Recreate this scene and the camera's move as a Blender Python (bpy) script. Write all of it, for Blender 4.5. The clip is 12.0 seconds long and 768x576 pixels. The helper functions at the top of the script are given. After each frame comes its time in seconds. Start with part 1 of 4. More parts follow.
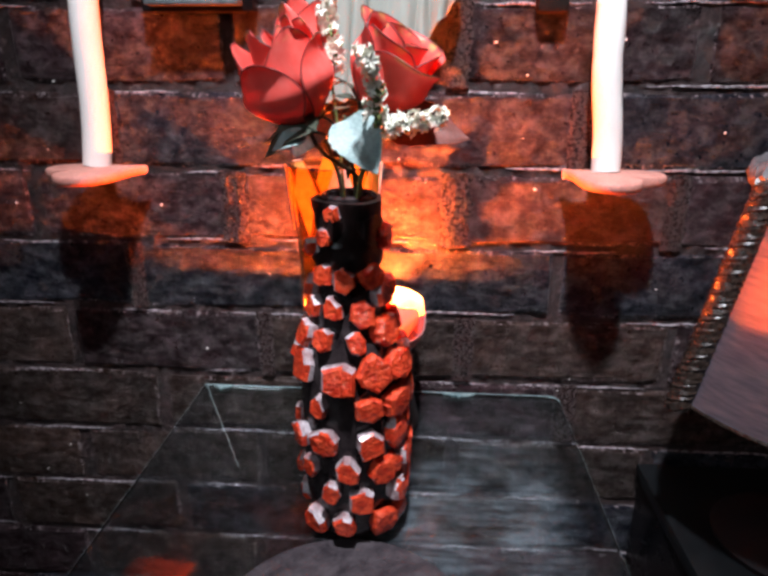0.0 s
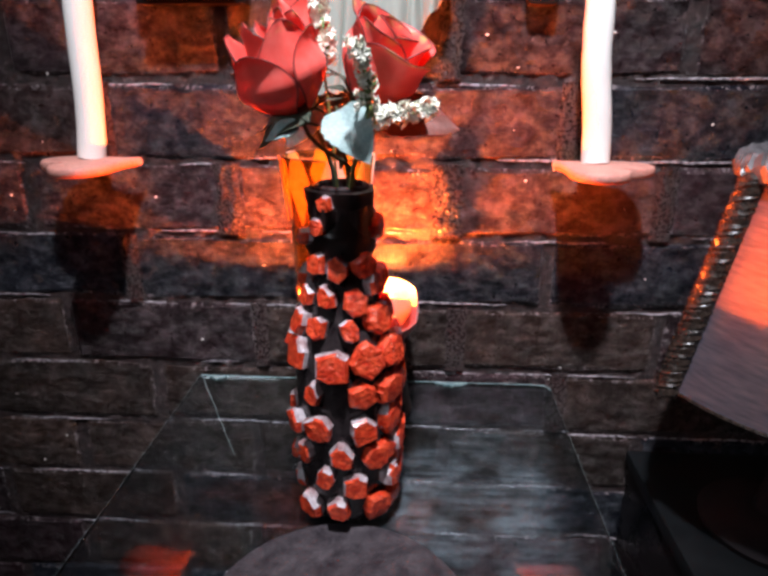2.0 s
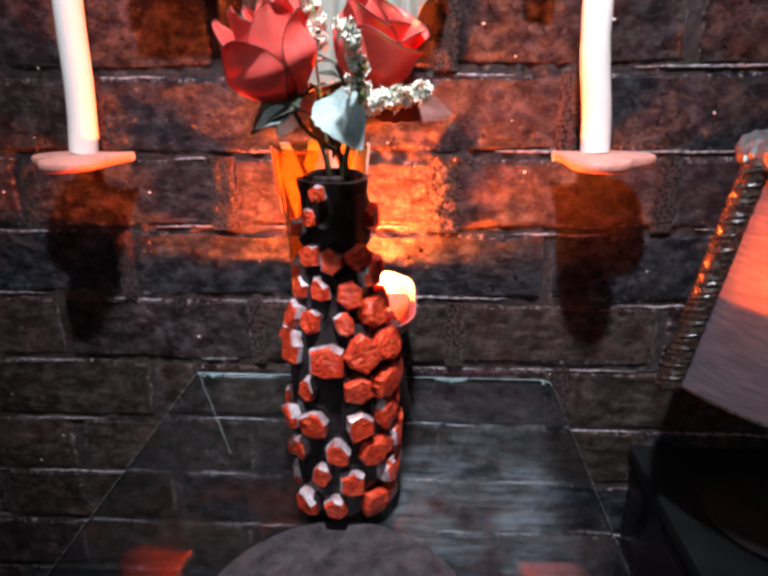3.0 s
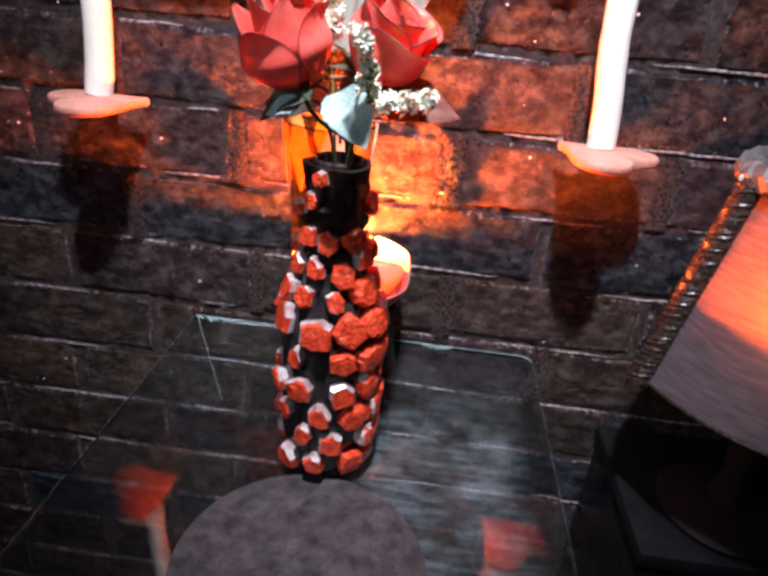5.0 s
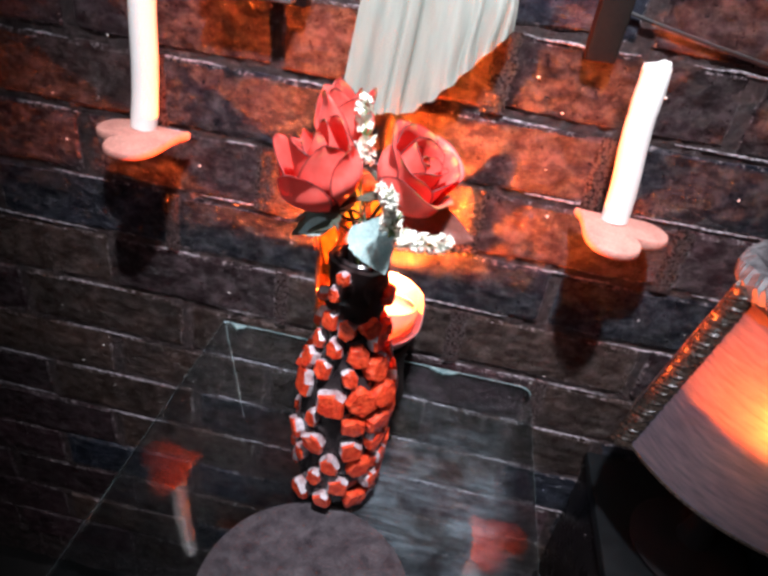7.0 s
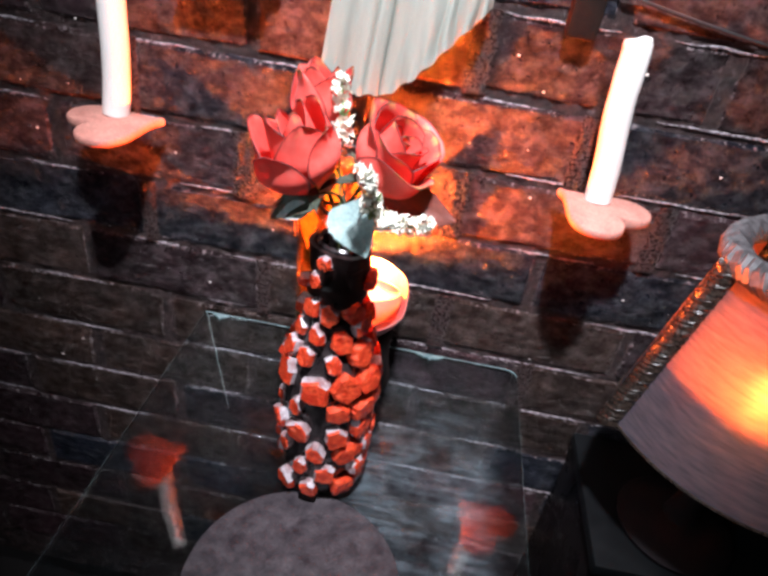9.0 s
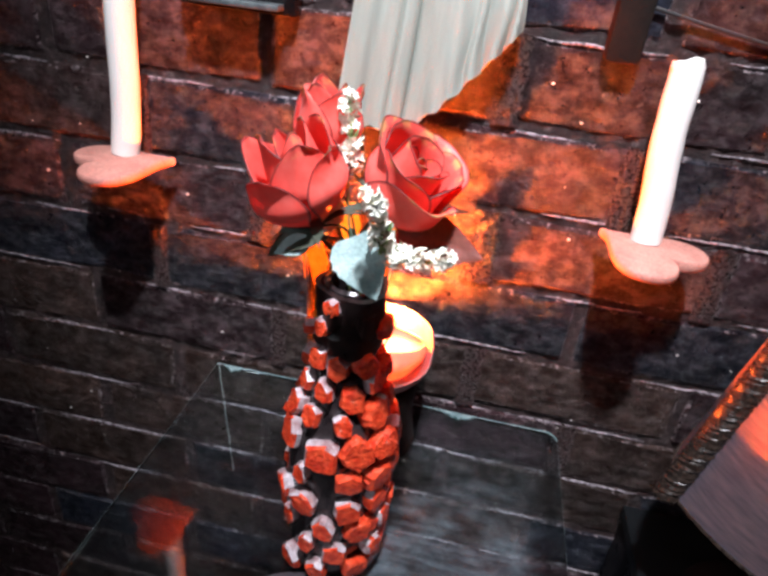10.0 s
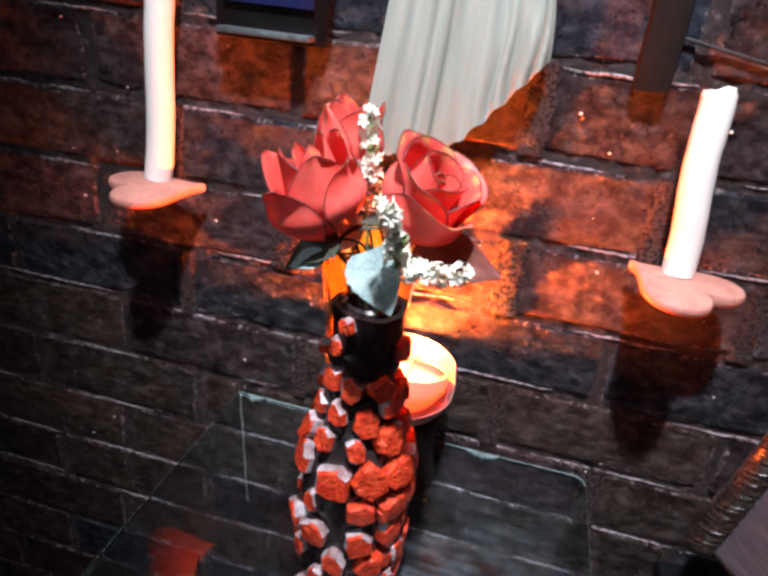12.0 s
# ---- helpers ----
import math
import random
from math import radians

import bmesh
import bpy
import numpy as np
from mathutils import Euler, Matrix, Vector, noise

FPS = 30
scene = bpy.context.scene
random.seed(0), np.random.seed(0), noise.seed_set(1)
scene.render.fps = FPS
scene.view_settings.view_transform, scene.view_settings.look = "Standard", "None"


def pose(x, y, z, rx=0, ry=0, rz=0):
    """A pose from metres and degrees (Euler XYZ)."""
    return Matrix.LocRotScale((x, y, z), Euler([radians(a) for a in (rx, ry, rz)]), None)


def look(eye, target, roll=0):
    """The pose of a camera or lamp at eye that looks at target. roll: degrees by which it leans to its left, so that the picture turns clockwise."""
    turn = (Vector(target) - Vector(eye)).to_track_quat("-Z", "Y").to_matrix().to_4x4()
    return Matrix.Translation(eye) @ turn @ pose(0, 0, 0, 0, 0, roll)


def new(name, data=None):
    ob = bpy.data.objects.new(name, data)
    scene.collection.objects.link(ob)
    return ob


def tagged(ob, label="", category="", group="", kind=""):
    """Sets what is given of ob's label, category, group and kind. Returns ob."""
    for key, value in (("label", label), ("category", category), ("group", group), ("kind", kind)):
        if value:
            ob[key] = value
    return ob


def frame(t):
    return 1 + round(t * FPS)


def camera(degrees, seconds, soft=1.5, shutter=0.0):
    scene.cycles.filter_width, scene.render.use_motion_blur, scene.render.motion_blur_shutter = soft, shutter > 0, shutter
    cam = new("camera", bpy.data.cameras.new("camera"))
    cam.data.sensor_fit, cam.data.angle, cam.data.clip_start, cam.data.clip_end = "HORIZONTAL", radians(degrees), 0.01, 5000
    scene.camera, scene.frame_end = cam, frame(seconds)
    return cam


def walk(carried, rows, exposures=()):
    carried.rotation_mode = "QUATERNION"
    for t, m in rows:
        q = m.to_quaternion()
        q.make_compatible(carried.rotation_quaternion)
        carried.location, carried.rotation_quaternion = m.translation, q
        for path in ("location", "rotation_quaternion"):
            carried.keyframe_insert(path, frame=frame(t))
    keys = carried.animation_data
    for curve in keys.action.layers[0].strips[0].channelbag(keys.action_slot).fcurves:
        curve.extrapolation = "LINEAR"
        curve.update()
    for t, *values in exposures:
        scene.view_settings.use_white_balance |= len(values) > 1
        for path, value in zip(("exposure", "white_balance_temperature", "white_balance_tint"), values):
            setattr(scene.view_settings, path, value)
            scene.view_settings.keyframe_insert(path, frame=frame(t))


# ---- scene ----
cam = camera(65.2, 12.0, soft=3.1)
PATH = [
    (0, (0.074, -0.585, 1.336), (-0.055, 1.297, 0.672), 0.1),
    (0.5, (0.075, -0.591, 1.335), (-0.026, 1.289, 0.66), 0.2),
    (1, (0.074, -0.594, 1.337), (-0.021, 1.286, 0.662), 0.6),
    (1.5, (0.075, -0.595, 1.336), (-0.022, 1.284, 0.659), 0.6),
    (2, (0.076, -0.593, 1.335), (-0.035, 1.284, 0.653), 0.1),
    (2.5, (0.078, -0.59, 1.332), (-0.027, 1.286, 0.648), -0.2),
    (3, (0.08, -0.586, 1.327), (-0.038, 1.291, 0.644), -0.5),
    (3.2, (0.082, -0.58, 1.324), (-0.055, 1.297, 0.645), -0.5),
    (4.8, (0.086, -0.592, 1.357), (-0.046, 1.21, 0.499), 3.0),
    (5, (0.087, -0.593, 1.366), (-0.027, 1.199, 0.484), 5.4),
    (5.5, (0.089, -0.593, 1.403), (-0.007, 1.165, 0.455), 8.8),
    (6, (0.092, -0.592, 1.443), (-0.011, 1.147, 0.461), 8.8),
    (6.5, (0.078, -0.59, 1.472), (-0.058, 1.123, 0.448), 8.3),
    (6.7, (0.077, -0.585, 1.484), (-0.073, 1.104, 0.424), 9.4),
    (8.3, (0.073, -0.564, 1.481), (-0.056, 1.086, 0.359), 7.9),
    (8.5, (0.077, -0.566, 1.478), (-0.038, 1.09, 0.363), 8.4),
    (9, (0.079, -0.572, 1.478), (-0.012, 1.085, 0.362), 9.0),
    (9.5, (0.084, -0.568, 1.473), (-0.023, 1.09, 0.361), 8.9),
    (10, (0.088, -0.526, 1.445), (-0.149, 1.204, 0.469), 6.8),
    (10.5, (0.091, -0.501, 1.424), (-0.264, 1.229, 0.486), 5.3),
    (11, (0.104, -0.509, 1.424), (-0.246, 1.225, 0.489), 6.1),
    (11.5, (0.107, -0.528, 1.423), (-0.203, 1.237, 0.534), 6.0),
    (12, (0.099, -0.525, 1.429), (-0.273, 1.246, 0.577), 6.5),
]
EXPOSURE = [(0.0, -0.08), (3.0, -0.07), (5.5, 0.16), (9.5, 0.2), (10.3, 0.0), (12.0, -0.05)]
walk(cam, [(t, look(eye, target, roll)) for t, eye, target, roll in PATH], EXPOSURE)

# ---------- world, lights, exposure ----------
world = bpy.data.worlds.new("room_dark")
scene.world = world
world.use_nodes = True
world.node_tree.nodes["Background"].inputs[0].default_value = (0.02, 0.022, 0.03, 1)
world.node_tree.nodes["Background"].inputs[1].default_value = 0.3


def lamp(name, kind, energy, color, m, size):
    data = bpy.data.lights.new(name, kind)
    data.energy, data.color = energy, color
    if kind == "AREA":
        data.size = size
    else:
        data.shadow_soft_size = size
    ob = new(name, data)
    ob.matrix_world = m
    return ob


SPOT = (0.085, -0.56, 2.25)
spot = lamp("ceiling_spot", "SPOT", 140, (0.94, 0.965, 1.07), look(SPOT, (0.065, -0.08, 1.40)), 0.03)
spot.data.spot_size, spot.data.spot_blend = radians(49), 1.0
CUP = (0.021, -0.063)
FLAME = (CUP[0] + 0.019, CUP[1] + 0.0485, 1.1345)
lamp("tealight_flame", "POINT", 22.0, (1.0, 0.122, 0.016), pose(*FLAME), 0.003)
LAMP = (0.410, -0.120)
lamp("lamp_bulb", "POINT", 0.58, (1.0, 0.14, 0.012), pose(0.368, -0.186, 1.186), 0.005)
# unseen fill light from the front left, added to lift the dark sides
lamp("front_fill", "AREA", 2.6, (0.80, 0.90, 1.0), look((-0.55, -1.15, 1.75), (0, -0.1, 1.2)), 0.35)

# ---------- materials ----------


def nodes_of(name, rough=0.6, color=(0.5, 0.5, 0.5), metal=0.0):
    mat = bpy.data.materials.new(name)
    mat.use_nodes = True
    nt = mat.node_tree
    b = nt.nodes["Principled BSDF"]
    b.inputs["Base Color"].default_value = (*color, 1)
    b.inputs["Roughness"].default_value = rough
    b.inputs["Metallic"].default_value = metal
    return mat, nt, b


def add(nt, kind, **values):
    n = nt.nodes.new(kind)
    for k, v in values.items():
        if k in n.inputs:
            n.inputs[k].default_value = v
    return n


def noise_of(nt, scale, detail=6.0, rough=0.6, stretch=None):
    tc = nt.nodes.new("ShaderNodeNewGeometry")
    n = add(nt, "ShaderNodeTexNoise", Scale=scale, Detail=detail, Roughness=rough)
    if stretch:
        mp = add(nt, "ShaderNodeMapping", Scale=stretch)
        nt.links.new(tc.outputs["Position"], mp.inputs["Vector"])
        nt.links.new(mp.outputs["Vector"], n.inputs["Vector"])
    else:
        nt.links.new(tc.outputs["Position"], n.inputs["Vector"])
    return n


def ramp(nt, src, stops):
    r = nt.nodes.new("ShaderNodeValToRGB")
    while len(r.color_ramp.elements) < len(stops):
        r.color_ramp.elements.new(0.5)
    for e, (p, c) in zip(r.color_ramp.elements, stops):
        e.position = p
        e.color = (*c, 1) if len(c) == 3 else c
    nt.links.new(src, r.inputs["Fac"])
    return r


def grey(v):
    return (v, v, v)


def mixc(nt, fac, a, b, mode="MIX"):
    m = nt.nodes.new("ShaderNodeMix")
    m.data_type, m.blend_type = "RGBA", mode
    for sock, val in ((m.inputs["Factor"], fac), (m.inputs["A"], a), (m.inputs["B"], b)):
        if isinstance(val, (int, float)):
            sock.default_value = val
        elif isinstance(val, tuple):
            sock.default_value = (*val, 1)
        else:
            nt.links.new(val, sock)
    return m.outputs["Result"]


def bump(nt, b, height, strength=0.4, distance=0.002):
    n = add(nt, "ShaderNodeBump", Strength=strength, Distance=distance)
    nt.links.new(height, n.inputs["Height"])
    nt.links.new(n.outputs["Normal"], b.inputs["Normal"])


def speckled(name, c1, c2, rough=0.6, scale=60.0, strength=0.3, fine=400.0, metal=0.0, distance=0.001):
    """A surface with blotches at one scale and grain at another."""
    mat, nt, b = nodes_of(name, rough, c1, metal)
    n1, n2 = noise_of(nt, scale), noise_of(nt, fine, 3)
    r = ramp(nt, n1.outputs["Fac"], ((0.3, c1), (0.7, c2)))
    g = ramp(nt, n2.outputs["Fac"], ((0.3, grey(1 - 0.25 * min(1, strength * 4))), (0.7, grey(1 + 0.12 * min(1, strength * 4)))))
    nt.links.new(mixc(nt, 1.0, r.outputs["Color"], g.outputs["Color"], "MULTIPLY"), b.inputs["Base Color"])
    rr = ramp(nt, n1.outputs["Fac"], ((0.25, grey(max(0.05, rough - 0.12))), (0.75, grey(min(1, rough + 0.12)))))
    nt.links.new(rr.outputs["Color"], b.inputs["Roughness"])
    if strength:
        bump(nt, b, n2.outputs["Fac"], strength, distance)
    return mat


def make_brick(name, paint, edges=False):
    mat, nt, b = nodes_of(name, 0.45)
    info = nt.nodes.new("ShaderNodeObjectInfo")
    lo, hi = tuple(0.8 * c for c in paint), tuple(2.0 * c for c in paint)
    tone = ramp(nt, info.outputs["Random"], ((0.0, lo), (1.0, hi)))
    big, mid, fine = noise_of(nt, 22, 5), noise_of(nt, 120, 8, 0.7), noise_of(nt, 900, 4, 0.7)
    blot = ramp(nt, big.outputs["Fac"], ((0.32, grey(0.45)), (0.5, grey(0.95)), (0.68, grey(1.6))))
    c = mixc(nt, 1.0, tone.outputs["Color"], blot.outputs["Color"], "MULTIPLY")
    scab = noise_of(nt, 60, 7, 0.68, (0.8, 1, 1.1))
    sc = ramp(nt, scab.outputs["Fac"], ((0.36, grey(0.58)), (0.50, grey(0.90)), (0.57, grey(1.25)), (0.66, grey(1.6))))
    c = mixc(nt, 1.0, c, sc.outputs["Color"], "MULTIPLY")
    pits = ramp(nt, fine.outputs["Fac"], ((0.36, grey(0.78)), (0.60, grey(1.12))))
    c = mixc(nt, 1.0, c, pits.outputs["Color"], "MULTIPLY")
    worn = ramp(nt, mid.outputs["Fac"], ((0.60, grey(0.0)), (0.74, grey(0.8))))
    c = mixc(nt, worn.outputs["Color"], c, tuple(2.0 * v + 0.012 for v in paint))
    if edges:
        # paint rubbed off the arrises in broken patches, paled further for light caught on ledges
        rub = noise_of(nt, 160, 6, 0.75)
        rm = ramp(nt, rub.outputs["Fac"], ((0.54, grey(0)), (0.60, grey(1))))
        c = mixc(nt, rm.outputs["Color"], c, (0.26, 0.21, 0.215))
    nt.links.new(c, b.inputs["Base Color"])
    rr = ramp(nt, mid.outputs["Fac"], ((0.3, grey(0.20)), (0.7, grey(0.50))))
    nt.links.new(rr.outputs["Color"], b.inputs["Roughness"])
    gloss = ramp(nt, scab.outputs["Fac"], ((0.36, grey(0.08)), (0.48, grey(0.30)), (0.57, grey(0.7)), (0.65, grey(1.0))))
    nt.links.new(gloss.outputs["Color"], b.inputs["Specular IOR Level"])
    h = nt.nodes.new("ShaderNodeMath")
    h.operation = "MULTIPLY_ADD"
    nt.links.new(fine.outputs["Fac"], h.inputs[0])
    h.inputs[1].default_value = 0.45
    nt.links.new(mid.outputs["Fac"], h.inputs[2])
    lumps = noise_of(nt, 48, 3, 0.5, (1, 1, 1.7))
    h2 = nt.nodes.new("ShaderNodeMath")
    h2.operation = "MULTIPLY_ADD"
    nt.links.new(lumps.outputs["Fac"], h2.inputs[0])
    h2.inputs[1].default_value = 1.2
    nt.links.new(h.outputs["Value"], h2.inputs[2])
    bump(nt, b, h2.outputs["Value"], 0.8, 0.007)
    return mat


def make_mortar():
    mat, nt, b = nodes_of("painted_mortar", 0.42)
    n1, n2 = noise_of(nt, 90, 8, 0.75), noise_of(nt, 350, 6, 0.7)
    r = ramp(nt, n1.outputs["Fac"], ((0.36, (0.010, 0.007, 0.008)), (0.56, (0.042, 0.021, 0.020)), (0.74, (0.24, 0.185, 0.185))))
    nt.links.new(r.outputs["Color"], b.inputs["Base Color"])
    bump(nt, b, n2.outputs["Fac"], 1.0, 0.006)
    return mat


def make_glass(name, color, rough=0.02, ior=1.5):
    mat, nt, b = nodes_of(name, rough, color)
    b.inputs["Transmission Weight"].default_value = 1.0
    b.inputs["IOR"].default_value = ior
    n = noise_of(nt, 30, 5)
    r = ramp(nt, n.outputs["Fac"], ((0.4, grey(rough)), (0.8, grey(rough + 0.06))))
    nt.links.new(r.outputs["Color"], b.inputs["Roughness"])
    return mat


def make_translucent(name, c1, c2, share, rough=0.5, scale=60.0, stretch=None, through_color=None):
    """Thin stuff that lets light through: paper, glass frit, petals."""
    mat, nt, b = nodes_of(name, rough, c1)
    n = noise_of(nt, scale, 5, 0.6, stretch)
    r = ramp(nt, n.outputs["Fac"], ((0.3, c1), (0.7, c2)))
    nt.links.new(r.outputs["Color"], b.inputs["Base Color"])
    t = nt.nodes.new("ShaderNodeBsdfTranslucent")
    if through_color:
        streak = ramp(nt, n.outputs["Fac"], ((0.3, tuple(0.6 * c for c in through_color)), (0.7, through_color)))
        nt.links.new(streak.outputs["Color"], t.inputs["Color"])
    else:
        nt.links.new(r.outputs["Color"], t.inputs["Color"])
    mx = nt.nodes.new("ShaderNodeMixShader")
    mx.inputs[0].default_value = share
    nt.links.new(b.outputs[0], mx.inputs[1])
    nt.links.new(t.outputs[0], mx.inputs[2])
    nt.links.new(mx.outputs[0], nt.nodes["Material Output"].inputs["Surface"])
    bump(nt, b, n.outputs["Fac"], 0.3, 0.001)
    return mat


def make_petal():
    mat, nt, b = nodes_of("rose_petal", 0.55)
    uv = nt.nodes.new("ShaderNodeUVMap")
    sep = nt.nodes.new("ShaderNodeSeparateXYZ")
    nt.links.new(uv.outputs["UV"], sep.inputs["Vector"])
    n = noise_of(nt, 90, 4)
    fine = noise_of(nt, 900, 2)
    base = ramp(nt, n.outputs["Fac"], ((0.25, (0.92, 0.082, 0.060)), (0.75, (0.98, 0.18, 0.15))))
    # cream-yellow dye on some petal tips
    tip = ramp(nt, sep.outputs["Y"], ((0.86, grey(0)), (1.0, grey(0.9))))
    some = ramp(nt, n.outputs["Fac"], ((0.52, grey(0)), (0.60, grey(1))))
    tipmask = mixc(nt, 1.0, tip.outputs["Color"], some.outputs["Color"], "MULTIPLY")
    c = mixc(nt, tipmask, base.outputs["Color"], (0.85, 0.55, 0.16))
    # dark cut edge of the cloth
    edge = ramp(nt, sep.outputs["X"], ((0.0, grey(1)), (0.045, grey(0)), (0.955, grey(0)), (1.0, grey(1))))
    c = mixc(nt, edge.outputs["Color"], c, (0.10, 0.012, 0.014))
    lip = ramp(nt, sep.outputs["Y"], ((0.962, grey(0)), (0.985, grey(0.8))))
    c = mixc(nt, lip.outputs["Color"], c, (0.13, 0.018, 0.02))
    nt.links.new(c, b.inputs["Base Color"])
    b.inputs["Sheen Weight"].default_value = 0.06
    b.inputs["Sheen Roughness"].default_value = 0.4
    t = nt.nodes.new("ShaderNodeBsdfTranslucent")
    nt.links.new(c, t.inputs["Color"])
    mx = nt.nodes.new("ShaderNodeMixShader")
    mx.inputs[0].default_value = 0.25
    nt.links.new(b.outputs[0], mx.inputs[1])
    nt.links.new(t.outputs[0], mx.inputs[2])
    nt.links.new(mx.outputs[0], nt.nodes["Material Output"].inputs["Surface"])
    bump(nt, b, fine.outputs["Fac"], 0.15, 0.0005)
    return mat


PAINTS = {"blue": (0.006, 0.0072, 0.0125), "plum": (0.0215, 0.0100, 0.0122), "rust": (0.030, 0.0128, 0.0122), "olive": (0.0265, 0.0142, 0.0108)}
BRICKS = {k: (make_brick(k + "_painted_brick", c), make_brick(k + "_brick_rubbed_lit_edge", c, True)) for k, c in PAINTS.items()}
MORTAR = make_mortar()
SMEAR = speckled("lumpy_mortar_smear", (0.018, 0.010, 0.010), (0.075, 0.042, 0.040), 0.28, 260, 1.0, 900, 0.0, 0.006)
RIDGE = speckled("worn_mortar_ridge", (0.05, 0.036, 0.040), (0.50, 0.43, 0.46), 0.28, 150, 0.8, 600, 0.0, 0.003)
PLASTER = speckled("dark_plaster", (0.035, 0.03, 0.032), (0.055, 0.045, 0.042), 0.8, 3.0)
FLOORMAT = speckled("dark_floorboards", (0.04, 0.028, 0.02), (0.07, 0.045, 0.03), 0.5, 5.0)


def make_sheen_glass():
    """Clear glass under a thin uneven pale film, thicker where it paints a reflection."""
    mat = make_glass("sheen_table_glass", (0.52, 0.585, 0.60), 0.012, 1.5)
    nt = mat.node_tree
    glass = nt.nodes["Principled BSDF"]
    sheen_film = add(nt, "ShaderNodeBsdfDiffuse", Color=(0.54, 0.64, 0.72, 1))
    n1, n2 = noise_of(nt, 25, 6, 0.65), noise_of(nt, 130, 5, 0.7, (0.18, 1.6, 1))
    # reflection of the lit wall painted as a paler patch with streaks along the wall
    geo = nt.nodes.new("ShaderNodeNewGeometry")
    xyz = nt.nodes.new("ShaderNodeSeparateXYZ")
    nt.links.new(geo.outputs["Position"], xyz.inputs["Vector"])

    def span(sock, a, b, c, d):
        return ramp(nt, sock, ((a, grey(0)), (b, grey(1)), (c, grey(1)), (d, grey(0)))).outputs["Color"]

    def off(sock, plus):
        o = nt.nodes.new("ShaderNodeMath")
        nt.links.new(sock, o.inputs[0])
        o.inputs[1].default_value = plus
        return o.outputs["Value"]
    patch = nt.nodes.new("ShaderNodeMath")
    patch.operation = "MULTIPLY"
    nt.links.new(span(off(xyz.outputs["X"], 0.5), 0.53, 0.56, 0.680, 0.705), patch.inputs[0])
    nt.links.new(span(off(xyz.outputs["Y"], 0.5), 0.10, 0.20, 0.33, 0.46), patch.inputs[1])
    r1 = ramp(nt, patch.outputs["Value"], ((0.0, grey(0.002)), (0.4, grey(0.014)), (1.0, grey(0.050))))
    r2 = ramp(nt, n2.outputs["Fac"], ((0.38, grey(0.12)), (0.50, grey(0.7)), (0.62, grey(1.7))))
    r3 = ramp(nt, n1.outputs["Fac"], ((0.38, grey(0.2)), (0.60, grey(1.4))))
    mx = nt.nodes.new("ShaderNodeMixShader")
    nt.links.new(mixc(nt, 1.0, mixc(nt, 1.0, r1.outputs["Color"], r2.outputs["Color"], "MULTIPLY"), r3.outputs["Color"], "MULTIPLY"), mx.inputs[0])
    nt.links.new(glass.outputs[0], mx.inputs[1])
    nt.links.new(sheen_film.outputs[0], mx.inputs[2])
    nt.links.new(mx.outputs[0], nt.nodes["Material Output"].inputs["Surface"])
    return mat


CLEAR = make_sheen_glass()
GLASSEDGE = make_translucent("frosted_glass_edge", (0.09, 0.17, 0.175), (0.36, 0.46, 0.455), 0.35, 0.35, 120)
AMBER = make_glass("amber_glass", (1.0, 0.62, 0.22), 0.02)
GOLDGLASS = make_translucent("gold_glass", (0.70, 0.42, 0.06), (0.85, 0.65, 0.18), 0.65, 0.3, 160)
CREAMGLASS = make_translucent("cream_glass", (0.70, 0.64, 0.55), (0.82, 0.78, 0.70), 0.45, 0.3, 160)
CUPGLASS = make_translucent("pink_frosted_glass", (0.80, 0.44, 0.36), (0.92, 0.62, 0.52), 0.55, 0.3, 40)
CLAYPETAL = speckled("clay_petal", (0.20, 0.085, 0.085), (0.30, 0.14, 0.135), 0.5, 60, 0.3)
TERRACOTTA = speckled("pink_terracotta", (0.50, 0.19, 0.15), (0.60, 0.27, 0.21), 0.7, 50, 0.25)
WAX = speckled("white_wax", (0.80, 0.745, 0.70), (0.86, 0.80, 0.755), 0.42, 25, 0.0)
WICK = speckled("charred_wick", (0.02, 0.018, 0.016), (0.04, 0.03, 0.025), 0.9, 200)
BOTTLE = speckled("black_bottle_glass", (0.010, 0.007, 0.008), (0.045, 0.034, 0.035), 0.16, 90, 0.08)
RIBBON = speckled("black_ribbon", (0.007, 0.004, 0.0045), (0.022, 0.009, 0.008), 0.38, 120, 0.4)
GEMTOP = speckled("red_glass_chip", (0.55, 0.022, 0.009), (0.95, 0.105, 0.035), 0.18, 170, 0.8, 320, 0.0, 0.004)
# frosted flank colour, also painted where the spotlight would whiten a chip
GEMSIDE = speckled("frosted_lit_chip_edge", (0.20, 0.05, 0.045), (0.62, 0.57, 0.60), 0.24, 90, 0.6, 500)
PETAL = make_petal()
STEM = speckled("dark_green_stem", (0.018, 0.03, 0.018), (0.04, 0.06, 0.03), 0.6, 100)
LEAF = speckled("dusty_green_leaf", (0.20, 0.30, 0.29), (0.34, 0.45, 0.44), 0.55, 70, 0.3, 600)
DARKLEAF = speckled("dark_leaf", (0.025, 0.035, 0.022), (0.06, 0.065, 0.045), 0.6, 80)
REDLEAF = speckled("red_brown_leaf", (0.14, 0.035, 0.025), (0.22, 0.07, 0.05), 0.6, 70)
FLORET = speckled("cream_floret", (0.78, 0.76, 0.62), (0.88, 0.87, 0.78), 0.6, 200)
SPRIGGREEN = speckled("sprig_green", (0.10, 0.17, 0.05), (0.20, 0.28, 0.10), 0.6, 200)
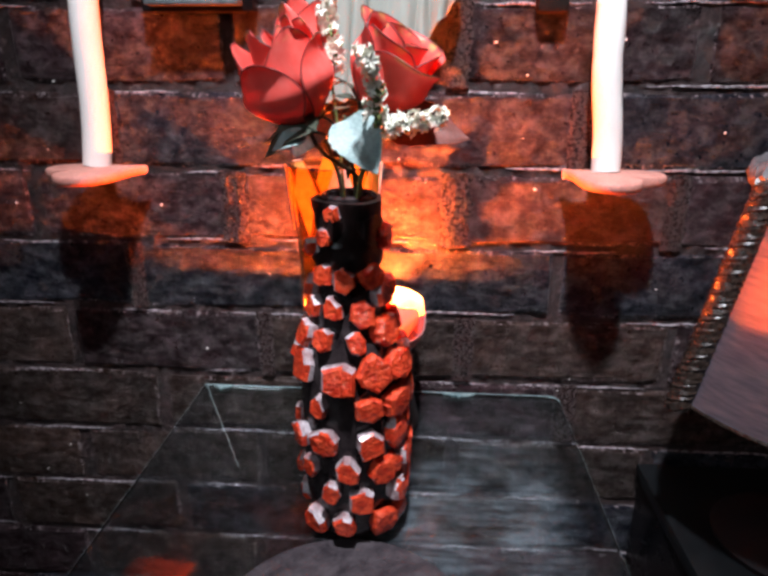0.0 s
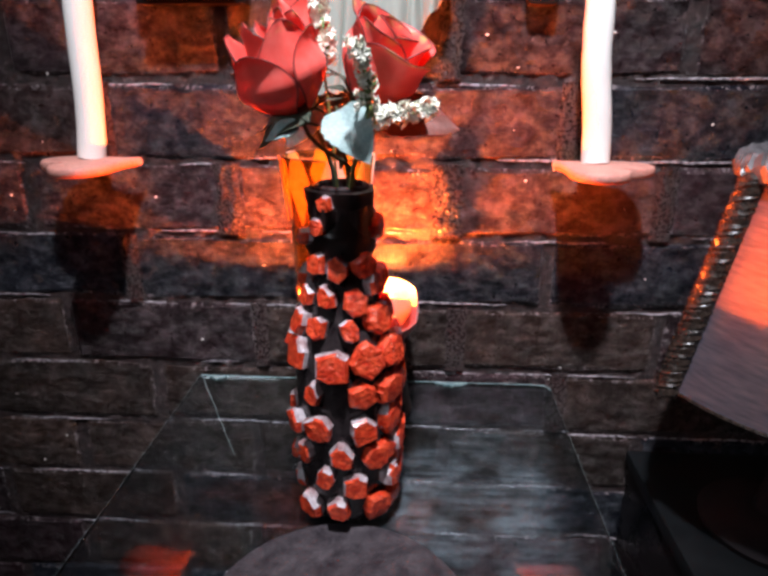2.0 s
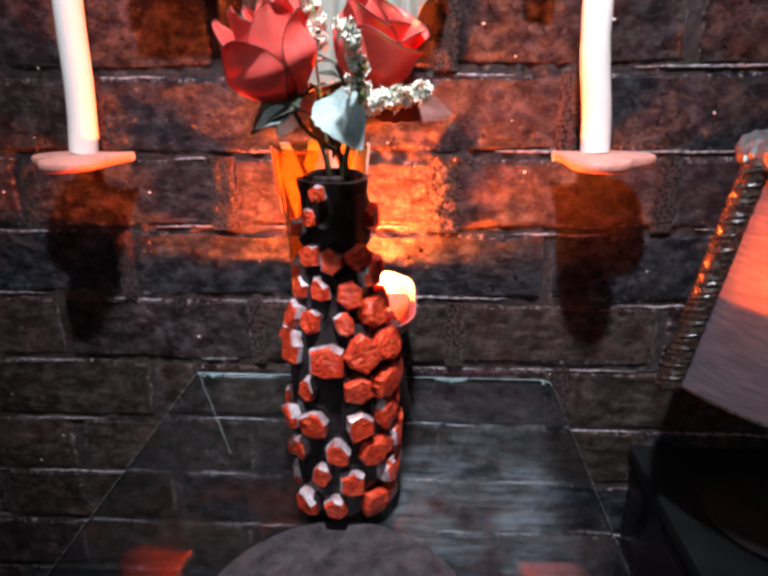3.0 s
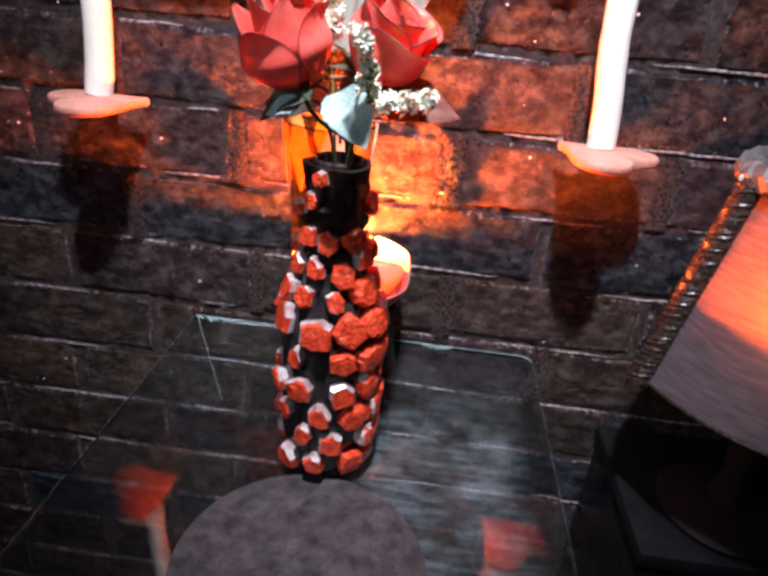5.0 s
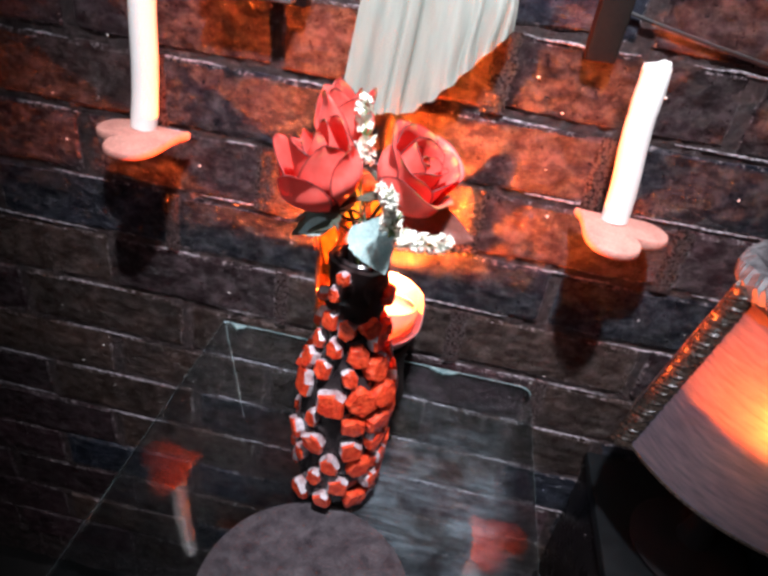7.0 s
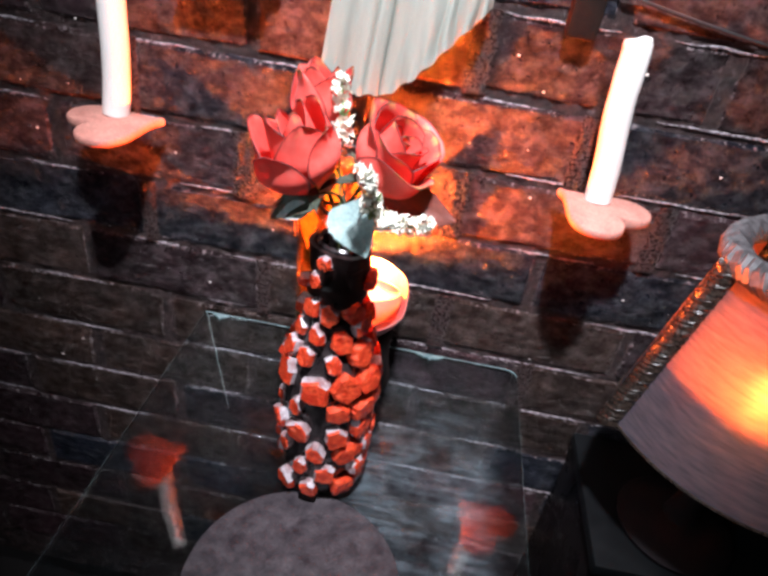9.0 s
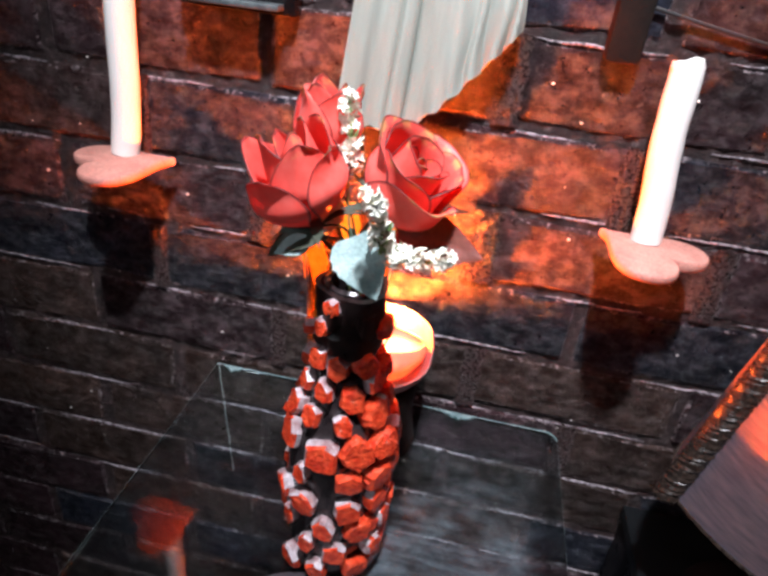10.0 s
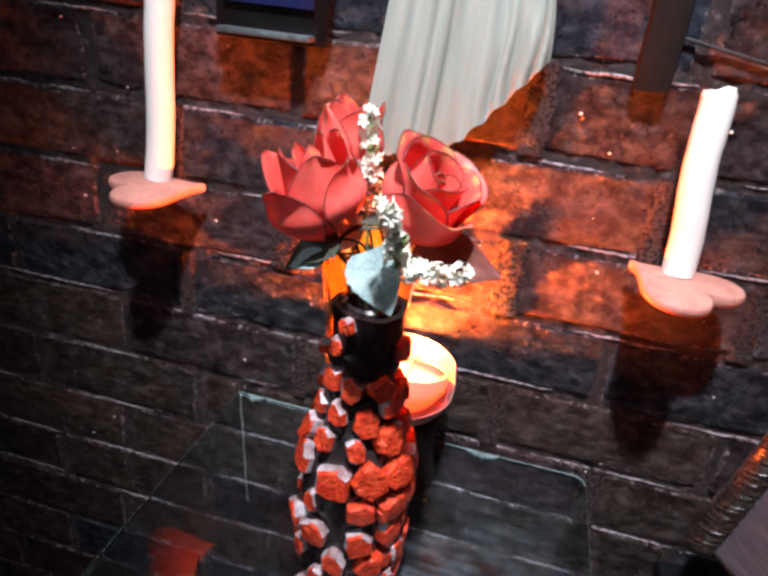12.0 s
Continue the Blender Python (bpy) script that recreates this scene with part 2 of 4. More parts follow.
CLOTH = make_translucent("pale_cloth", (0.30, 0.32, 0.28), (0.365, 0.38, 0.33), 0.15, 0.8, 110, (1, 1, 0.10))
SHADE = make_translucent("parchment_shade", (0.19, 0.20, 0.27), (0.34, 0.35, 0.45), 0.78, 0.42, 70, (0.6, 0.6, 4.0), (0.98, 0.66, 0.46))
ROPE = speckled("dark_twisted_cord", (0.014, 0.010, 0.009), (0.050, 0.033, 0.025), 0.28, 300, 0.5)
RINGMAT = speckled("grey_wrapped_ring", (0.035, 0.031, 0.033), (0.135, 0.122, 0.126), 0.5, 140, 0.5)
BLACK = speckled("black_lacquer", (0.004, 0.0035, 0.004), (0.008, 0.0065, 0.007), 0.28, 20, 0.1)
SLATE = speckled("grey_slate", (0.034, 0.028, 0.033), (0.110, 0.092, 0.100), 0.40, 70, 0.6, 380)
LID = speckled("dark_lacquer_lid", (0.004, 0.0048, 0.0055), (0.008, 0.009, 0.010), 0.42, 20, 0.1)
BLUEPANEL = speckled("dark_blue_panel", (0.008, 0.010, 0.045), (0.014, 0.018, 0.07), 0.25, 20, 0.05)
STEEL = speckled("dull_steel", (0.12, 0.14, 0.145), (0.20, 0.22, 0.225), 0.45, 90, 0.2, 400, 0.8)
CABLE = speckled("black_cable", (0.012, 0.011, 0.012), (0.02, 0.018, 0.018), 0.45, 200, 0.1)
WOOD = speckled("dark_wood", (0.006, 0.004, 0.0035), (0.013, 0.008, 0.006), 0.75, 60)
BASEMAT = speckled("dull_black_base", (0.007, 0.005, 0.006), (0.016, 0.010, 0.011), 0.8, 40)

for dull in (WOOD, BASEMAT, BLACK, LID):
    dull.node_tree.nodes["Principled BSDF"].inputs["Specular IOR Level"].default_value = 0.15
for chip in (GEMTOP, GEMSIDE):
    chip.node_tree.nodes["Principled BSDF"].inputs["Coat Weight"].default_value = 0.6
    chip.node_tree.nodes["Principled BSDF"].inputs["Coat Roughness"].default_value = 0.08


def make_flame():
    mat, nt, b = nodes_of("flame", 0.5, (1, 0.5, 0.1))
    b.inputs["Emission Color"].default_value = (1.0, 0.55, 0.16, 1)
    b.inputs["Emission Strength"].default_value = 14
    return mat


FLAMEMAT = make_flame()

# ---------- mesh helpers ----------


def mesh_of(name, bm, mats, smooth=True):
    me = bpy.data.meshes.new(name)
    bmesh.ops.recalc_face_normals(bm, faces=bm.faces)
    bm.to_mesh(me)
    bm.free()
    for m in mats if isinstance(mats, (list, tuple)) else (mats,):
        me.materials.append(m)
    if smooth:
        me.polygons.foreach_set("use_smooth", [True] * len(me.polygons))
        me.set_sharp_from_angle(angle=radians(42))
    return me


def part(name, bm, material, parent=None, label="", smooth=True):
    """Links a bmesh as one mesh object, under its thing if one is given."""
    ob = new(name, mesh_of(name, bm, material, smooth))
    if parent:
        ob.parent = parent
    return tagged(ob, label)


def thing(name, label, category, at=(0, 0, 0), group="", kind=""):
    ob = new(name)
    ob.empty_display_size = 0.02
    ob.location = at
    return tagged(ob, label, category, group, kind)


def box(bm, x0, x1, y0, y1, z0, z1, bevel=0.0):
    m = Matrix.Translation(((x0 + x1) / 2, (y0 + y1) / 2, (z0 + z1) / 2)) @ Matrix.Diagonal((x1 - x0, y1 - y0, z1 - z0, 1))
    r = bmesh.ops.create_cube(bm, size=1, matrix=m)
    if bevel:
        edges = list({e for v in r["verts"] for e in v.link_edges})
        bmesh.ops.bevel(bm, geom=edges, offset=bevel, segments=2, affect="EDGES", profile=0.6)


def lathe(bm, profile, n=40, wobble=None):
    """Turns (radius, height) pairs round z; radius 0 closes an end."""
    rings = []
    for r, z in profile:
        if r <= 1e-6:
            rings.append([bm.verts.new((0, 0, z))])
        else:
            ring = []
            for i in range(n):
                a = 2 * math.pi * i / n
                k = wobble(a, z) if wobble else 1.0
                ring.append(bm.verts.new((r * k * math.cos(a), r * k * math.sin(a), z)))
            rings.append(ring)
    for p, q in zip(rings, rings[1:]):
        for i in range(n):
            j = (i + 1) % n
            if len(p) == 1 and len(q) == 1:
                continue
            if len(p) == 1:
                bm.faces.new((p[0], q[i], q[j]))
            elif len(q) == 1:
                bm.faces.new((p[i], p[j], q[0]))
            else:
                bm.faces.new((p[i], p[j], q[j], q[i]))


def tube(bm, pts, radii, n=8, caps=True):
    pts = [Vector(p) for p in pts]
    if isinstance(radii, (int, float)):
        radii = [radii] * len(pts)
    rings, side = [], None
    for k, p in enumerate(pts):
        d = (pts[min(k + 1, len(pts) - 1)] - pts[max(k - 1, 0)]).normalized()
        if side is None:
            side = d.orthogonal().normalized()
        side = (side - d * side.dot(d)).normalized()
        up = d.cross(side)
        rings.append([bm.verts.new(p + radii[k] * (math.cos(2 * math.pi * i / n) * side + math.sin(2 * math.pi * i / n) * up)) for i in range(n)])
    for p, q in zip(rings, rings[1:]):
        for i in range(n):
            j = (i + 1) % n
            bm.faces.new((p[i], p[j], q[j], q[i]))
    if caps:
        bm.faces.new(rings[0])
        bm.faces.new(rings[-1])


def bezier(a, b, c, d, n=12):
    a, b, c, d = (Vector(p) for p in (a, b, c, d))
    return [a * (1 - t) ** 3 + b * 3 * t * (1 - t) ** 2 + c * 3 * t * t * (1 - t) + d * t ** 3 for t in (i / (n - 1) for i in range(n))]


def sheet(bm, f, nu, nv, thick):
    """A thin curved sheet with a front and a back: f(u, v) for u, v in 0..1; UVs keep u, v."""
    uvl = bm.loops.layers.uv.verify()
    grid = [[Vector(f(i / nu, j / nv)) for j in range(nv + 1)] for i in range(nu + 1)]
    vs = []
    for s in (0, 1):
        lay = []
        for i in range(nu + 1):
            col = []
            for j in range(nv + 1):
                du = grid[min(i + 1, nu)][j] - grid[max(i - 1, 0)][j]
                dv = grid[i][min(j + 1, nv)] - grid[i][max(j - 1, 0)]
                nrm = du.cross(dv)
                nrm = nrm.normalized() if nrm.length > 1e-12 else Vector((0, 0, 1))
                col.append(bm.verts.new(grid[i][j] - nrm * thick * s))
            lay.append(col)
        vs.append(lay)

    def face(quad, uvs):
        if len(set(quad)) == 4:
            fc = bm.faces.new(quad)
            for lp, uv in zip(fc.loops, uvs):
                lp[uvl].uv = uv
    for i in range(nu):
        for j in range(nv):
            uvs = [(i / nu, j / nv), ((i + 1) / nu, j / nv), ((i + 1) / nu, (j + 1) / nv), (i / nu, (j + 1) / nv)]
            a = vs[0]
            face((a[i][j], a[i + 1][j], a[i + 1][j + 1], a[i][j + 1]), uvs)
            a = vs[1]
            face((a[i][j + 1], a[i + 1][j + 1], a[i + 1][j], a[i][j]), uvs[::-1])
    for i in range(nu):
        for j in (0, nv):
            a, b = vs[0], vs[1]
            face((a[i][j], a[i + 1][j], b[i + 1][j], b[i][j]), [(i / nu, j / nv), ((i + 1) / nu, j / nv)] * 2)
    for j in range(nv):
        for i in (0, nu):
            a, b = vs[0], vs[1]
            face((a[i][j], a[i][j + 1], b[i][j + 1], b[i][j]), [(i / nu, j / nv), (i / nu, (j + 1) / nv)] * 2)


# ---------- the room ----------
GLASS_Z = 1.012


def build_room():
    # mortar bed of the brick wall, uneven in front
    bm = bmesh.new()
    nx, nz = 420, 300
    x0, x1, z0, z1 = -1.0, 1.0, 0.35, 1.75
    grid = []
    for i in range(nx + 1):
        col = []
        for j in range(nz + 1):
            x, z = x0 + (x1 - x0) * i / nx, z0 + (z1 - z0) * j / nz
            y = 0.0026 - 0.0034 * noise.fractal(Vector((x * 70, z * 70, 3.1)), 1.0, 2.0, 4)
            col.append(bm.verts.new((x, max(-0.0004, y), z)))
        grid.append(col)
    for i in range(nx):
        for j in range(nz):
            bm.faces.new((grid[i][j], grid[i + 1][j], grid[i + 1][j + 1], grid[i][j + 1]))
    wall = part("wall_north", bm, MORTAR)
    tagged(wall, "dark painted brick wall with rough worn mortar joints", "wall", kind="structure")
    bm = bmesh.new()
    box(bm, -1.7, 1.7, 0.03, 0.15, 0, 2.6)
    tagged(part("wall_north_backing", bm, PLASTER), "dark wall core behind the bricks", "wall", kind="structure")
    for nm, b in (("wall_south", (-1.7, 1.7, -2.6, -2.5, 0, 2.6)), ("wall_west", (-1.8, -1.7, -2.6, 0.15, 0, 2.6)),
                  ("wall_east", (1.7, 1.8, -2.6, 0.15, 0, 2.6)), ("ceiling", (-1.8, 1.8, -2.6, 0.15, 2.6, 2.7)), ("floor", (-1.8, 1.8, -2.6, 0.15, -0.1, 0))):
        bm = bmesh.new()
        box(bm, *b)
        kindword = "wall" if nm.startswith("wall") else nm
        tagged(part(nm, bm, FLOORMAT if nm == "floor" else PLASTER), "plain dark " + kindword + " of a dim room", kindword, kind="structure")
    return wall


WALL = build_room()


def heart(bm, tip, to, unit, top, thick):
    """A heart-shaped plate with its tip at tip and its lobes towards to."""
    tip, to = Vector(tip), Vector(to)
    u = (to - tip).normalized()
    v = Vector((-u.y, u.x))
    out = []
    n = 64
    for i in range(n):
        t = 2 * math.pi * i / n
        hx = 16 * math.sin(t) ** 3
        hy = 13 * math.cos(t) - 5 * math.cos(2 * t) - 2 * math.cos(3 * t) - math.cos(4 * t)
        out.append(tip + unit * ((hy + 17) * u + hx * v))
    c = sum(out, Vector((0, 0))) / n
    levels = ((0.93, 0.0), (0.985, 0.0015), (1.0, 0.0035), (1.0, thick - 0.003), (0.985, thick - 0.001), (0.95, thick))
    rings = [[bm.verts.new((*(c + (p - c) * k), top - thick + z)) for p in out] for k, z in levels]
    for a, b in zip(rings, rings[1:]):
        for i in range(n):
            j = (i + 1) % n
            bm.faces.new((a[i], a[j], b[j], b[i]))
    for ring in (rings[0], rings[-1]):
        mid = bm.verts.new(sum((w.co for w in ring), Vector()) / n)
        for i in range(n):
            bm.faces.new((ring[i], ring[(i + 1) % n], mid))


def build_heart_shelf(tip, to, label):
    bm = bmesh.new()
    heart(bm, tip, to, 0.00295, 1.256, 0.009)
    ob = part("heart_shelf", bm, TERRACOTTA)
    return tagged(ob, label, "wall shelf", "heart shelves on the wall")


def build_candle(base, top, r, label):
    root = thing("candle", label, "candle", base, "candles on the heart shelves")
    b, t = Vector((0, 0, 0)), Vector(top) - Vector(base)
    bm = bmesh.new()
    pts = [b.lerp(t, k / 14) + Vector((0.0012 * math.sin(k * 0.55), 0.001 * math.sin(k * 0.4 + 1), 0)) * (k > 0) for k in range(15)]
    radii = [r * (1.03 - 0.05 * k / 14) * (1 + 0.012 * math.sin(k * 1.7)) for k in range(15)]
    d = t.normalized()
    pts += [t + d * 0.0022, t + d * 0.0034, t + d * 0.0036, t + d * 0.0030]
    radii += [r * 0.95, r * 0.84, r * 0.66, r * 0.2]
    tube(bm, pts, radii, 24)
    for v in bm.verts:
        if v.co.z > t.z - 0.012:
            v.co += Vector((0, 0, 0.0022 * noise.noise(v.co * 150)))
        v.co += 0.0005 * Vector(noise.noise_vector(v.co * 60)).xyz * (v.co.z > 0.004)
    part("candle_body", bm, WAX, root)
    bm = bmesh.new()
    tube(bm, [t + Vector((0, 0, -0.004)), t + Vector((0.0004, 0, 0.001)), t + Vector((0.001, 0, 0.0025))], 0.0007, 6)
    part("wick", bm, WICK, root, "short charred wick")
    return root


build_heart_shelf((-0.193, -0.018), (-0.243, -0.057), "pink terracotta heart-shaped shelf fixed to the brick wall, tip pointing inward")
build_heart_shelf((0.200, -0.014), (0.250, -0.060), "pink terracotta heart-shaped shelf on the wall, below the shorter candle")
build_candle((-0.237, -0.029, 1.2560), (-0.218, -0.030, 1.475), 0.0122, "tall white taper candle, unlit, on a heart shelf")
build_candle((0.235, -0.029, 1.2560), (0.222, -0.030, 1.394), 0.0122, "short unlit white candle leaning slightly on a heart shelf")


def build_glass_shelf():
    root = thing("glass_shelf", "clear glass shelf with frosted chipped greenish edge, against the brick wall", "shelf", (0, 0, GLASS_Z))
    x0, x1, y0, y1, rad, th = -0.165, 0.221, -0.47, -0.004, 0.012, 0.006
    outline = []
    for cx, cy, a0 in ((x1 - rad, y1 - rad, 0), (x0 + 0.002, y1 - 0.002, 90), (x0 + rad, y0 + rad, 180), (x1 - rad, y0 + rad, 270)):
        r = 0.002 if a0 == 90 else rad
        for k in range(7):
            a = radians(a0 + 15 * k)
            outline.append((cx + r * math.cos(a), cy + r * math.sin(a)))
    bm = bmesh.new()
    top = [bm.verts.new((x, y, 0)) for x, y in outline]
    low = [bm.verts.new((x, y, -th)) for x, y in outline]
    bm.faces.new(top)
    bm.faces.new(low[::-1])
    n = len(outline)
    for i in range(n):
        bm.faces.new((low[i], low[(i + 1) % n], top[(i + 1) % n], top[i]))
    pane = part("pane", bm, CLEAR, root, smooth=False)
    pane.visible_shadow = False
    # frosted ground edge along the back and the sides
    bm = bmesh.new()
    for i in range(n):
        (xa, ya), (xb, yb) = outline[i], outline[(i + 1) % n]
        side = min(ya, yb) < y1 - 0.02
        ca, cb = Vector((xa, ya)), Vector((xb, yb))
        mid = Vector(((x0 + x1) / 2, (y0 + y1) / 2))
        oa, ob_ = (ca - mid).normalized() * 0.0006, (cb - mid).normalized() * 0.0006
        steps = max(1, int((cb - ca).length / 0.006))
        for s in range(steps):
            p, q = ca.lerp(cb, s / steps) + oa, ca.lerp(cb, (s + 1) / steps) + ob_
            w = 0.00015 if side else 0.0016 + 0.0016 * abs(noise.noise(Vector((p.x * 90, p.y * 90, 0))))
            ip, iq = p - (p - mid).normalized() * w, q - (q - mid).normalized() * w
            deep = 0.0002 if side else -th - 0.0003
            a = [bm.verts.new((p.x, p.y, deep)), bm.verts.new((q.x, q.y, deep)), bm.verts.new((q.x, q.y, 0.0006)),
                 bm.verts.new((p.x, p.y, 0.0006)), bm.verts.new((ip.x, ip.y, 0.0006)), bm.verts.new((iq.x, iq.y, 0.0006))]
            bm.faces.new((a[0], a[1], a[2], a[3]))
            bm.faces.new((a[3], a[2], a[5], a[4]))
    part("ground_edge", bm, GLASSEDGE, root, "frosted greenish ground edge")
    # chips at the back edge
    for cx, w in ((0.115, 0.035), (-0.145, 0.02)):
        bm = bmesh.new()
        f = [bm.verts.new((cx + w * (k / 10 - 0.5), y1 - 0.001 - 0.009 * math.sin(math.pi * k / 10) * (0.7 + 0.5 * noise.noise(Vector((k * 0.7, cx, 0)))), 0.0009)) for k in range(11)]
        g = [bm.verts.new((cx + w * (k / 10 - 0.5), y1, 0.0009)) for k in range(11)]
        for k in range(10):
            bm.faces.new((f[k], f[k + 1], g[k + 1], g[k]))
        ex = bmesh.ops.extrude_face_region(bm, geom=list(bm.faces))
        for v in ex["geom"]:
            if isinstance(v, bmesh.types.BMVert):
                v.co.z -= 0.004
        part("chip", bm, GLASSEDGE, root, "frosted chip in the edge")
    # hairline crack from the corner
    bm = bmesh.new()
    pts = [Vector((-0.163, -0.006, 0.0002)).lerp(Vector((-0.083, -0.150, 0.0002)), k / 16) + Vector((0.0012 * noise.noise(Vector((k * 0.5, 0, 0))), 0, 0)) for k in range(17)]
    tube(bm, pts, [0.00032 - 0.00015 * k / 16 for k in range(17)], 5)
    part("crack", bm, GLASSEDGE, root, "pale hairline crack")
    return root


build_glass_shelf()


def build_disc():
    bm = bmesh.new()
    lathe(bm, [(0, 0), (0.0835, 0), (0.0855, 0.001), (0.0862, 0.0025), (0.0845, 0.004), (0, 0.004)], 72,
          lambda a, z: 1 + 0.008 * noise.noise(Vector((2 * math.cos(a), 2 * math.sin(a), 5))))
    ob = part("slate_disc", bm, SLATE)
    ob.location = (0.030, -0.318, GLASS_Z + 0.0006)
    tagged(ob, "round grey speckled slate disc lying on the glass shelf", "coaster")


build_disc()

# ---------- bottle ----------
BOT = Vector((0.025, -0.205, GLASS_Z + 0.0048))
PROFILE = [(0.0, 0.0), (0.024, 0.0), (0.0300, 0.004), (0.0320, 0.012), (0.0350, 0.035), (0.0358, 0.125), (0.0335, 0.142), (0.0268, 0.160), (0.0230, 0.178), (0.0196, 0.198), (0.0172, 0.220),
           (0.0165, 0.236), (0.0185, 0.239), (0.0185, 0.248), (0.0165, 0.2495), (0.0145, 0.248), (0.0145, 0.222), (0.022, 0.165), (0.030, 0.13), (0.032, 0.02), (0.0, 0.012)]



def bottle_radius(z):
    outer = PROFILE[1:12]
    return float(np.interp(z, [p[1] for p in outer], [p[0] for p in outer]))


def build_chip_mesh(seed, frosted=True):
    """A broken nugget of glass: a rough red face, frosted broken flanks, spotlight white painted on upper and left
    ones.
    """
    rnd = random.Random(seed)
    n = rnd.choice((6, 7, 8))
    bm = bmesh.new()
    rim = []
    for i in range(n):
        a = 2 * math.pi * (i + rnd.uniform(-0.22, 0.22)) / n
        k = 0.5 * (abs(math.cos(a)) ** 3 + abs(math.sin(a)) ** 3) ** (-1 / 3) * rnd.uniform(0.86, 1.06)
        rim.append((k * math.cos(a), k * math.sin(a)))
    dx, dy = rnd.uniform(-0.06, 0.06), rnd.uniform(-0.06, 0.06)
    levels = ((0.94, 0.0), (1.04, 0.45), (1.0, 0.80), (0.86, 1.0))
    rings = [[bm.verts.new((x * k + dx * z, y * k + dy * z, z * rnd.uniform(0.90, 1.08))) for x, y in rim] for k, z in levels]
    for q, (a, b) in enumerate(zip(rings, rings[1:])):
        for i in range(n):
            f = bm.faces.new((a[i], a[(i + 1) % n], b[(i + 1) % n], b[i]))
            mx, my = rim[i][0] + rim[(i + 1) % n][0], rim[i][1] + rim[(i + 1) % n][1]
            # upper and left flanks coloured pale, as the spotlight strikes them
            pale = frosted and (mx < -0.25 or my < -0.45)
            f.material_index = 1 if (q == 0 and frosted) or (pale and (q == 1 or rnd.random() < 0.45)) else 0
    mid = bm.verts.new((dx, dy, 1.02))
    for i in range(n):
        bm.faces.new((rings[-1][i], rings[-1][(i + 1) % n], mid))
    bm.faces.new(rings[0][::-1])
    return mesh_of("glass_chip", bm, (GEMTOP, GEMSIDE), False)


def build_bottle():
    root = thing("mosaic_bottle", "black glass bottle vase covered in red frosted glass chips", "bottle vase", BOT)
    bm = bmesh.new()
    lathe(bm, PROFILE, 48)
    part("bottle_body", bm, BOTTLE, root)
    bm = bmesh.new()
    prof = [(0.0215, 0.202)] + [(bottle_radius(z) + 0.0048 + 0.0006 * math.sin(z * 900), z) for z in np.linspace(0.206, 0.240, 12)] + [(0.0225, 0.246), (0.0190, 0.2465)]
    lathe(bm, prof, 40, lambda a, z: 1 + 0.05 * math.sin(3 * a + z * 120) + 0.10 * noise.noise(Vector((math.cos(a) * 2, math.sin(a) * 2, z * 60))))
    part("neck_ribbon", bm, RIBBON, root, "black satin ribbon wound round the neck")
    bm = bmesh.new()
    for s in (-1, 1):
        f = lambda u, v, s=s: (s * (0.004 + 0.012 * u) + 0.003, -0.0195 - 0.006 * math.sin(math.pi * u), 0.232 + (v - 0.5) * 0.014 * (0.4 + u) - 0.003 * u)
        sheet(bm, f, 6, 4, 0.0008)
    part("bow", bm, RIBBON, root, "small black ribbon bow")
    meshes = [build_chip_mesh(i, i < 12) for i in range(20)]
    rnd = random.Random(4)
    # angle, height, width in mm of the chips on the lit side
    front = [(314, 0.017, 19), (268, 0.022, 15), (229, 0.019, 18), (287, 0.041, 17), (253, 0.047, 13), (272, 0.067, 16), (310, 0.061, 19), (248, 0.087, 20), (296, 0.086, 19),
             (295, 0.112, 18), (325, 0.112, 19), (329, 0.086, 17), (265, 0.135, 22), (299, 0.137, 21), (218, 0.137, 19), (243, 0.157, 14), (283, 0.156, 12), (243, 0.114, 11),
             (335, 0.138, 17), (296, 0.174, 16), (319, 0.161, 14), (253, 0.179, 11), (270, 0.197, 14), (309, 0.199, 16), (234, 0.200, 12), (212, 0.176, 13), (208, 0.156, 15),
             (212, 0.084, 17), (227, 0.062, 13), (348, 0.054, 16), (331, 0.040, 16)]
    neck = [(350, 0.221, 15), (238, 0.224, 10), (252, 0.240, 9), (205, 0.216, 11)]
    spots = [(a, z, 0.00108 * w) for a, z, w in front + neck]
    for row, z in enumerate(np.arange(0.018, 0.2, 0.0235)):
        for k in range(9):
            a = (-40 + 25 * k + 11 * (row % 2)) % 360
            if a < 205 or a > 317:
                spots.append((a + rnd.uniform(-4, 4), z + rnd.uniform(-0.003, 0.003), rnd.uniform(0.014, 0.020) * (0.75 if z > 0.16 else 1)))
    for a, z, w in spots:
        r = bottle_radius(z)
        slope = (bottle_radius(z + 0.008) - bottle_radius(z - 0.008)) / 0.016
        # right side gets mostly all-red chips, to look backlit by the flame
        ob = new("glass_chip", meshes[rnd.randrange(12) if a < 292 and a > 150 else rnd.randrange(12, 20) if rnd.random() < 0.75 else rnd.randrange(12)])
        ob.parent = root
        r += 0.0035 * (z > 0.205)
        turn = Matrix.Rotation(radians(a), 4, "Z") @ Matrix.Translation((r - 0.0015, 0, z)) @ Matrix.Rotation(math.pi / 2 + math.atan(slope), 4, "Y")
        high = min(0.027, max(0.0172 if z < 0.205 else 0.012, w * rnd.uniform(0.95, 1.2)))
